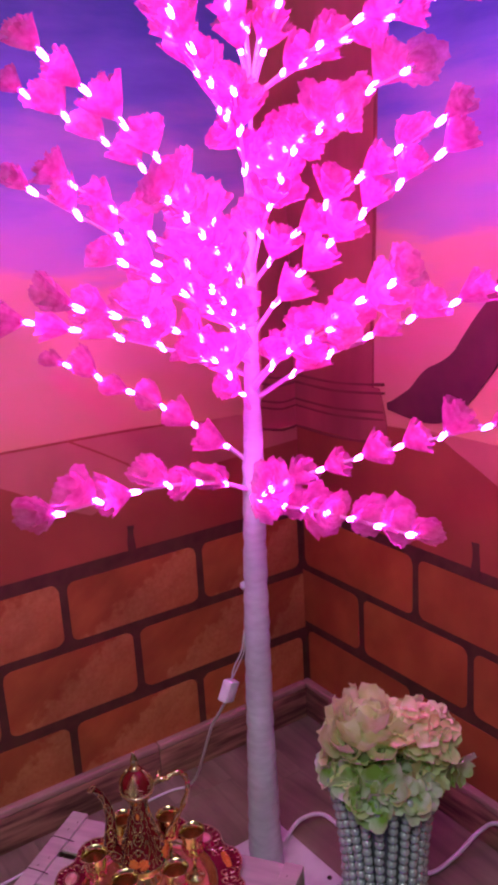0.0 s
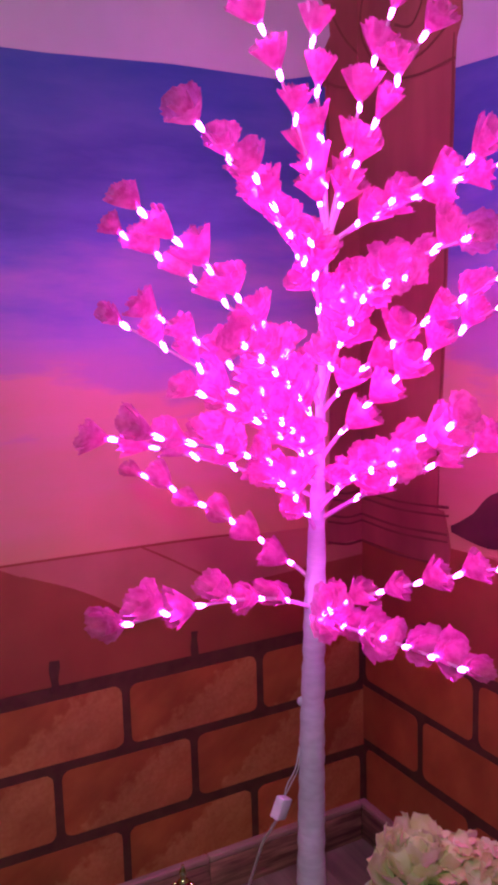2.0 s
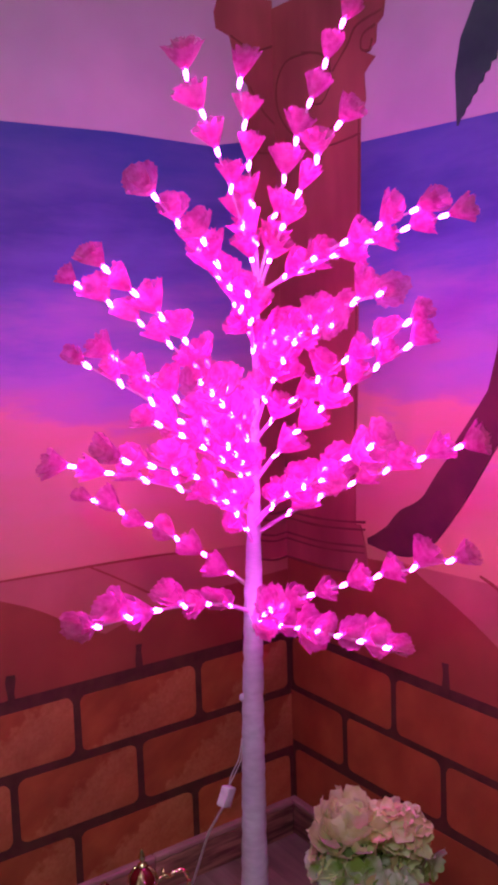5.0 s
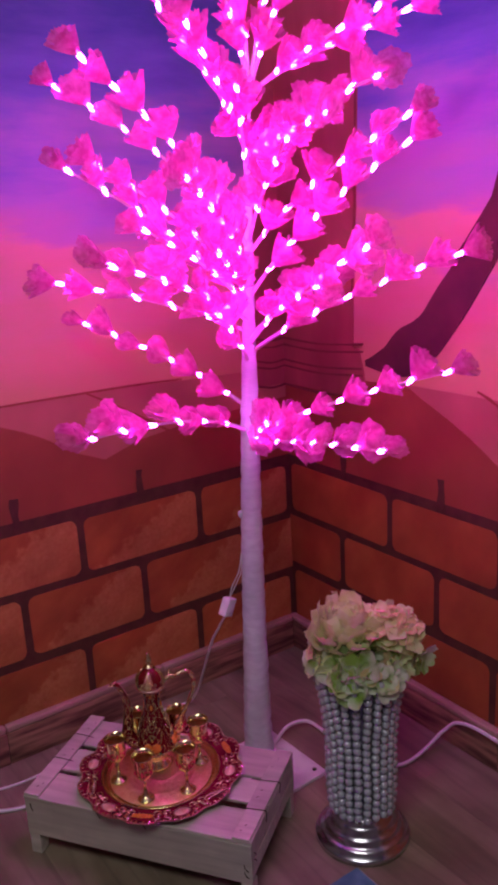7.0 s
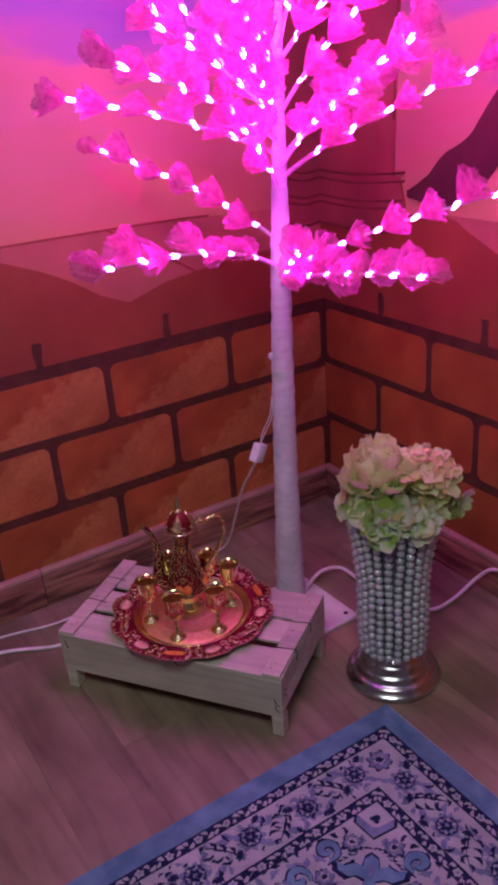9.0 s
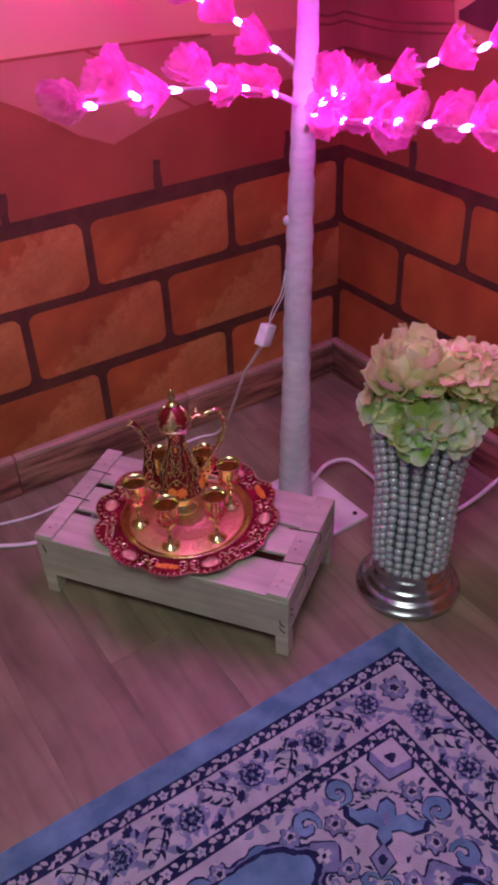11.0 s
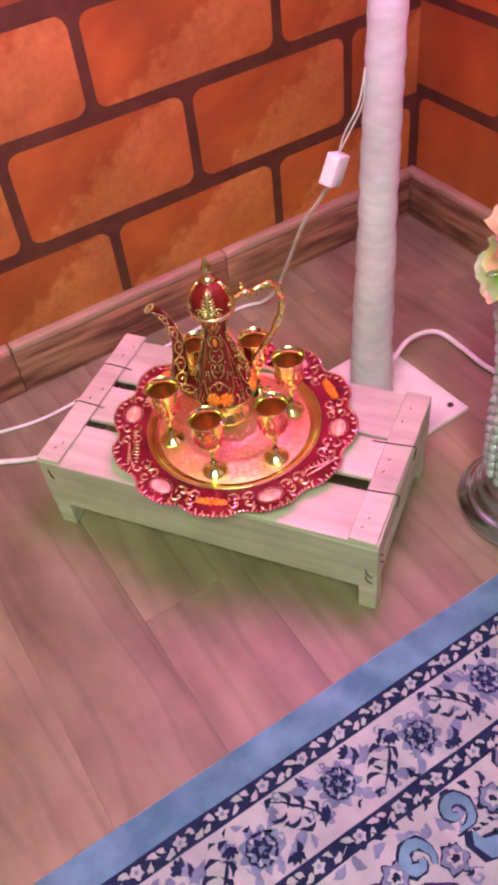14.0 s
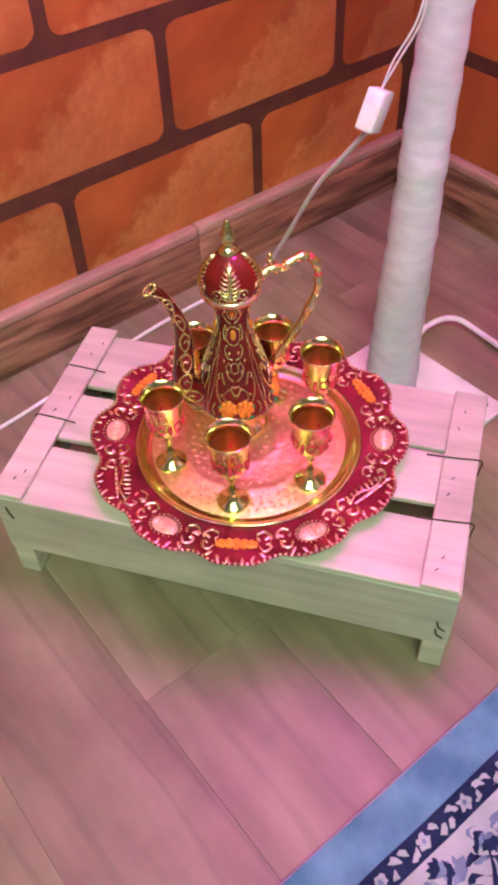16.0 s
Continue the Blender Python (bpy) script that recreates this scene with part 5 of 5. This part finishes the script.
def shape(colour, edge, s, d, outline, z, turn=0.0, size=1.0):
    rough = 0.0026 if len(outline) > 11 else 0.0010
    ca, sa = math.cos(turn), math.sin(turn)
    pts = []
    for x, y in outline:
        x, y = x * size * 1.18, y * size * 1.18
        q = Vector((s * 40 + x * 260, d * 40 + y * 260, edge * 9.0))
        x, y = x + rough * noise.noise(q), y + rough * noise.noise(q + Vector((5, 3, 1)))
        pts.append(on_edge(edge, s + ca * x - sa * y, d + sa * x + ca * y))
    area = sum(p[0] * q[1] - q[0] * p[1] for p, q in zip(pts, pts[1:] + pts[:1]))
    COUNT[0] += 1
    slab(SHAPES[colour], pts if area > 0 else pts[::-1], z - 0.0010, z + LEVEL[colour] + 0.00003 * (COUNT[0] % 13))


def lens(ln, wd, bend=0.0, n=6):
    up = [(ln * (k / n - 0.5), wd * math.sin(math.pi * k / n) + bend * (1 - (2 * k / n - 1) ** 2)) for k in range(n + 1)]
    dn = [(ln * (k / n - 0.5), -wd * math.sin(math.pi * k / n) + bend * (1 - (2 * k / n - 1) ** 2)) for k in range(n - 1, 0, -1)]
    return up + dn


def rosette(r, lobes, depth, n=28):
    return [(r * (1 + depth * math.cos(lobes * t)) * math.cos(t), r * (1 + depth * math.cos(lobes * t)) * math.sin(t)) for t in [2 * math.pi * k / n for k in range(n)]]


def curl(r, w, turns=1.1, n=16):
    a, b = [], []
    for k in range(n + 1):
        t = k / n
        q = r * (1 - 0.72 * t)
        an = 2 * math.pi * turns * t
        ww = w * (0.5 + 0.8 * math.sin(math.pi * t))
        a.append(((q + ww) * math.cos(an), (q + ww) * math.sin(an)))
        b.append(((q - ww) * math.cos(an), (q - ww) * math.sin(an)))
    return a + b[::-1]


rr = random.Random(11)
for edge, length in ((0, 1.45), (1, 1.30)):
    # small leaves and stars in the two navy bands
    for d, z in ((0.0495, 0.0086), (0.1455, 0.0098)):
        s, k = d + 0.006, 0
        while s < length - d:
            if k % 3 == 1:
                shape("cream", edge, s, d, rosette(0.0052, 5, 0.22, 20), z, rr.uniform(0, 1))
                shape("slate", edge, s, d, rosette(0.0020, 5, 0.2, 10), z + 0.0014)
            else:
                fl = 1 if k % 2 else -1
                shape("cream", edge, s - 0.003, d + 0.0025 * fl, lens(0.011, 0.0026, 0.002 * fl), z, 0.5 * fl)
                shape("cream", edge, s + 0.004, d - 0.0030 * fl, lens(0.009, 0.0022, -0.0015 * fl), z, -0.7 * fl)
            s += 0.0165
            k += 1
    # flowers and sprays in the cream band
    z = 0.0092
    s, k = 0.150, 0
    while s < length - 0.1:
        fl = 1 if (k // 2) % 2 else -1
        d = 0.097 + 0.004 * fl
        if k % 2 == 0:
            shape("slate", edge, s, d, rosette(0.0175, 9, 0.16, 60), z, 0, 1.05)
            for q in range(11):
                an = 2 * math.pi * q / 11
                shape("navy", edge, s + 0.0165 * math.cos(an), d + 0.0165 * math.sin(an), lens(0.0095, 0.0016, 0.0016), z + 0.0004, an + 1.57)
            for q in range(6):
                an = 2 * math.pi * q / 6 + 0.4
                shape("navy", edge, s + 0.0085 * math.cos(an), d + 0.0085 * math.sin(an), lens(0.0085, 0.0022, 0.0012), z + 0.0006, an + 0.9)
                shape("cream", edge, s + 0.0125 * math.cos(an + 0.5), d + 0.0125 * math.sin(an + 0.5), lens(0.0055, 0.0014), z + 0.0002, an + 0.5)
            shape("navy", edge, s, d, rosette(0.0048, 5, 0.25, 20), z + 0.0010)
            shape("slate", edge, s, d, rosette(0.0024, 5, 0.2, 12), z + 0.0022)
            for side in (-1, 1):
                for q in range(4):
                    an = fl * (0.3 + 0.55 * q)
                    shape("navy", edge, s + side * 0.026 + 0.006 * math.cos(an), d - 0.020 * side * fl + 0.006 * math.sin(an), lens(0.0105, 0.0024, 0.001), z, an)
                shape("slate", edge, s + side * 0.028, d - 0.020 * side * fl, rosette(0.0060, 4, 0.25, 20), z - 0.0002)
                shape("slate", edge, s - side * 0.022, d - 0.022 * side * fl, lens(0.020, 0.0040, 0.004), z, 0.9 * fl)
        else:
            tn = 0.85 * fl
            shape("navy", edge, s, d, lens(0.062, 0.0011, 0.006 * fl, 8), z, tn)
            for q in range(3):
                o = -0.017 + 0.0150 * q
                bx, by = o * math.cos(tn), o * math.sin(tn)
                for side in (-1, 1):
                    an = tn + side * 0.95
                    shape("navy", edge, s + bx + 0.0098 * math.cos(an), d + by + 0.0098 * math.sin(an), lens(0.0160, 0.0024, 0.0046 * side), z, an - 0.2 * side)
            for side in (-1, 1):
                shape("slate", edge, s + side * 0.013, d - side * 0.019 * fl, lens(0.022, 0.0050, 0.002), z - 0.0002, 0.4 * side)
                shape("navy", edge, s + side * 0.021, d - side * 0.025 * fl, lens(0.014, 0.0026, 0.0035), z, 1.1 * side)
                shape("navy", edge, s - side * 0.020, d - side * 0.024 * fl, lens(0.012, 0.0024, -0.003), z, 0.4)
        s += 0.0505
        k += 1
    # small leaves and tendrils scattered between them
    for k in range(150):
        s, d, tn = 0.14 + 0.0062 * k, rr.uniform(0.066, 0.128), rr.uniform(0, 6.28)
        if k % 3 == 0:
            shape("navy", edge, s, d, lens(0.0085, 0.0017, 0.0016), z - 0.0003, tn)
        elif k % 3 == 1:
            shape("slate", edge, s, d, lens(0.012, 0.0030, 0.0020), z - 0.0004, tn)
        else:
            shape("slate", edge, s, d, curl(0.0052, 0.0008), z - 0.0004, tn)
# corner flower
shape("navy", 0, 0.098, 0.094, rosette(0.017, 8, 0.14, 40), 0.0092)
shape("slate", 0, 0.098, 0.094, rosette(0.0150, 8, 0.14, 40), 0.0102)
shape("cream", 0, 0.098, 0.094, rosette(0.0075, 5, 0.25, 30), 0.0108)
shape("navy", 0, 0.098, 0.094, rosette(0.0050, 5, 0.25, 30), 0.0118)
# the field: a corner spray mirrored about the diagonal, scalloped blue medallions and small scrolls between
z = 0.0104


def field(colour, u, v, outline, dz=0.0, turn=0.0, size=1.0):
    """u runs from the field's corner along the diagonal, v to either side; each motif off the diagonal is laid twice."""
    for fl in ((1,) if v == 0 else (1, -1)):
        pts = [(x, y * fl) for x, y in outline]
        shape(colour, 0, 0.158 + (u + fl * v) / 1.4142, 0.158 + (u - fl * v) / 1.4142, pts if fl > 0 else pts[::-1], z + dz, fl * turn - math.pi / 4 + math.pi / 2 * 1.0, size)


def edged(colour, u, v, outline, turn=0.0, dz=0.0, grow=1.16):
    field("navy", u, v, outline, dz, turn, grow)
    field(colour, u, v, outline, dz + 0.0012, turn)


FLEUR = [(0.030, 0.0), (0.020, 0.008), (0.012, 0.006), (0.008, 0.016), (0.012, 0.026), (0.004, 0.040), (-0.008, 0.042), (-0.004, 0.032), (-0.010, 0.020), (-0.006, 0.010), (-0.018, 0.008), (-0.024, 0.0)]
FLEUR = FLEUR + [(x, -y) for x, y in FLEUR[-2:0:-1]]
CHEVRON = [(0.016, 0.0), (-0.004, 0.024), (-0.016, 0.024), (0.0, 0.004), (0.0, -0.004), (-0.016, -0.024), (-0.004, -0.024)]
TILE = [(0.016 * (abs(math.cos(t)) ** 0.4) * (1 if math.cos(t) > 0 else -1), 0.016 * (abs(math.sin(t)) ** 0.4) * (1 if math.sin(t) > 0 else -1)) for t in [2 * math.pi * (k + 0.5) / 28 for k in range(28)]]


def medallion(s0, d0, rs, rd, lobes):
    for colour, grow, dz in (("navy", 1.10, -0.0004), ("slate", 1.02, 0.0010), ("navy", 0.97, 0.0012), ("blue", 0.86, 0.0028)):
        shape(colour, 0, s0, d0, [(rs * grow * math.cos(t) * (1 + 0.10 * abs(math.cos(lobes * t))), rd * grow * math.sin(t) * (1 + 0.10 * abs(math.cos(lobes * t)))) for t in [2 * math.pi * k / 96 for k in range(96)]], z + dz, 0, 1 / 1.18)


edged("slate", 0.046, 0.0, CHEVRON)
field("navy", 0.030, 0.0, rosette(0.006, 3, 0.3, 18), 0.0, 0.4)
edged("blue", 0.122, 0.0, FLEUR)
field("slate", 0.122, 0.0, lens(0.020, 0.004), 0.0022)
edged("slate", 0.176, 0.0, [(0.018, 0), (0, 0.013), (-0.018, 0), (0, -0.013)])
field("navy", 0.176, 0.0, rosette(0.005, 4, 0.2, 16), 0.0026)
for u, v in ((0.078, 0.031), (0.142, 0.064), (0.196, 0.040), (0.170, 0.118), (0.232, 0.196), (0.262, 0.060)):
    edged("slate", u, v, rosette(0.0105, 6, 0.16, 30))
    field("cream", u, v, rosette(0.0060, 5, 0.2, 20), 0.0020)
    field("navy", u, v, rosette(0.0034, 5, 0.2, 15), 0.0030)
for u, v, tn, size in ((0.097, 0.066, 0.3, 1.0), (0.150, 0.100, 1.6, 1.0), (0.206, 0.150, 0.2, 1.1), (0.226, 0.094, 2.6, 0.9), (0.262, 0.215, 1.0, 1.1), (0.205, 0.012, 2.0, 0.6)):
    field("navy", u, v, curl(0.0150 * size, 0.0056 * size), 0.0, tn)
    field("blue", u, v, curl(0.0150 * size, 0.0040 * size), 0.0012, tn)
for u, v in ((0.186, 0.072), (0.246, 0.140), (0.300, 0.250)):
    edged("slate", u, v, TILE, 0.2, 0.0, 1.12)
    for q in range(4):
        field("cream", u + 0.0065 * math.cos(1.57 * q + 0.78), v + 0.0065 * math.sin(1.57 * q + 0.78), rosette(0.0036, 4, 0.2, 12), 0.0024)
    field("navy", u, v, rosette(0.0028, 4, 0.2, 12), 0.0024)
for q in range(9):
    field("navy", 0.100 - 0.018 * math.cos(q * 0.36), 0.006 + 0.0065 * q, lens(0.0090, 0.0011), 0.0, 1.3 + 0.08 * q)
    field("navy", 0.060 + 0.012 * q, 0.045 + 0.0155 * q, lens(0.013, 0.0026, 0.003), 0.0, 0.5 + 0.7 * q)
    field("slate", 0.070 + 0.013 * q, 0.020 + 0.019 * q, lens(0.016, 0.0042, 0.003), -0.0001, 1.5 * q)
    field("navy", 0.050 + 0.020 * q, 0.016 + 0.0085 * ((q * 5) % 7), lens(0.010, 0.0020, 0.002), 0.0, 1.1 * q)
    field("slate", 0.090 + 0.021 * q, 0.030 + 0.0125 * ((q * 3) % 8), curl(0.0075, 0.0011), 0.0001, 0.9 * q)
medallion(0.60, 0.585, 0.30, 0.28, 6)
medallion(0.445, 0.235, 0.095, 0.048, 3)
medallion(0.235, 0.445, 0.048, 0.095, 3)
for i in range(24):
    for j in range(20):
        s, d = 0.190 + 0.042 * i + rr.uniform(-0.008, 0.008) + 0.020 * (j % 2), 0.190 + 0.040 * j + rr.uniform(-0.008, 0.008)
        u, v = (s + d - 0.316) / 1.4142, abs(s - d) / 1.4142
        if s > 1.3 or d > 1.1 or (u < 0.27 and v < 0.20):
            continue
        inside = ((s - 0.62) / 0.33) ** 2 + ((d - 0.60) / 0.31) ** 2 < 1
        if not inside and min(((s - 0.445) / 0.12) ** 2 + ((d - 0.235) / 0.07) ** 2, ((s - 0.235) / 0.07) ** 2 + ((d - 0.445) / 0.12) ** 2) < 1:
            continue
        zz = z + (0.0034 if inside else 0)
        kind, tn = rr.randrange(4), rr.uniform(0, 6.28)
        if kind == 0:
            shape("navy", 0, s, d, rosette(0.0115, 5, 0.18, 30), zz, tn)
            shape("slate", 0, s, d, rosette(0.0095, 5, 0.2, 30), zz + 0.0010, tn)
            shape("cream", 0, s, d, rosette(0.0045, 4, 0.3, 20), zz + 0.0016, tn)
        elif kind == 1:
            shape("navy", 0, s, d, curl(0.0130, 0.0042), zz, tn)
            shape("cream" if inside else "blue", 0, s, d, curl(0.0130, 0.0028), zz + 0.0012, tn)
        elif kind == 2:
            for q in range(4):
                shape("navy" if q % 2 else "slate", 0, s + 0.008 * math.cos(tn + 1.57 * q), d + 0.008 * math.sin(tn + 1.57 * q), lens(0.014, 0.0038, 0.002), zz, tn + 1.57 * q)
        else:
            shape("navy", 0, s, d, lens(0.024, 0.0042, 0.005), zz, tn)
            shape("slate", 0, s + 0.010, d + 0.008, rosette(0.0065, 5, 0.2, 25), zz, tn)
        shape("cream" if inside else "slate", 0, s + 0.020, d + 0.018, curl(0.0080, 0.0012), zz, tn + 2)
for colour, material in (("navy", M_RUG_NAVY), ("slate", M_RUG_MID), ("cream", M_RUG_CREAM), ("blue", M_RUG_BLUE)):
    tagged(part("woven_pattern", SHAPES[colour], material, rug, colour + " woven motifs", False), kind="stuff")

# ---- floor planks ----
PW = 0.1395
for k in range(-19, 8):
    x0 = 0.0265 + PW * k
    x1 = min(x0 + PW, XW)
    x0 = max(x0, XB)
    if x1 - x0 < 0.01:
        continue
    cuts = [YB]
    first = (0.852 if k == 1 else 1.20 + 0.07 * math.sin(5.0 * k)) - 4 * 0.92
    y = first
    while y < YW:
        y += 0.92
        if YB < y < YW:
            cuts.append(y)
    cuts.append(YW)
    for y0, y1 in zip(cuts, cuts[1:]):
        if y1 - y0 < 0.02:
            continue
        bm = bmesh.new()
        w, h = (x1 - x0) / 2, (y1 - y0) / 2
        box(bm, -w + 0.0001, w - 0.0001, -h + 0.0001, h - 0.0001, -0.0029, 0.0, 0.0003)
        plank = part("plank", bm, M_PLANK, floor, "", False)
        plank.matrix_basis = Matrix.Translation(((x0 + x1) / 2, (y0 + y1) / 2, 0))


# ---- printed brick courses ----
def courses(wall, material, rows):
    for z0, z1, joints, wraps in rows:
        ends = [0.0] + joints
        for i, (a, b) in enumerate(zip(ends, ends[1:])):
            g = 0.0085
            lo = a + (0.0 if (i == 0 and wraps) else (0.013 if i == 0 else g))
            sq = round_rect(lo, b - g, z0, z1, 0.017, 4, 0.0006)
            if i == 0 and wraps:
                sq = [(lo if p[0] < lo + 0.018 else p[0], z1 if (p[0] < lo + 0.018 and p[1] > (z0 + z1) / 2) else (z0 if p[0] < lo + 0.018 else p[1])) for p in sq]
                sq = [p for j, p in enumerate(sq) if p != sq[j - 1]]
            sq = [(x, y + 0.003 * noise.noise(Vector((x * 14, y * 14, z0)))) for x, y in sq]
            printed("brick", sq, 0.0050, material, wall)


def steps(first, period, n):
    return [first + period * k for k in range(n)]


courses(wall_north, M_BRICK, [(0.078, 0.208, steps(0.299, 0.299, 6), False), (0.231, 0.369, steps(0.149, 0.291, 7), True), (0.389, 0.516, steps(0.278, 0.307, 6), False)])
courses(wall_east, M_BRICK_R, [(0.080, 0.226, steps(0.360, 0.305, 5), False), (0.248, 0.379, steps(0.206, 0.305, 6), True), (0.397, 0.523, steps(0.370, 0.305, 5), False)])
for wall, at in ((wall_north, steps(0.136, 0.294, 6)), (wall_east, steps(0.216, 0.304, 5))):
    for a in at:
        stroke("painted_joint", [(a, 0.528), (a + 0.001, 0.548), (a + 0.002, 0.570), (a, 0.598)], 0.021, 0.0075, M_MORTAR, wall)
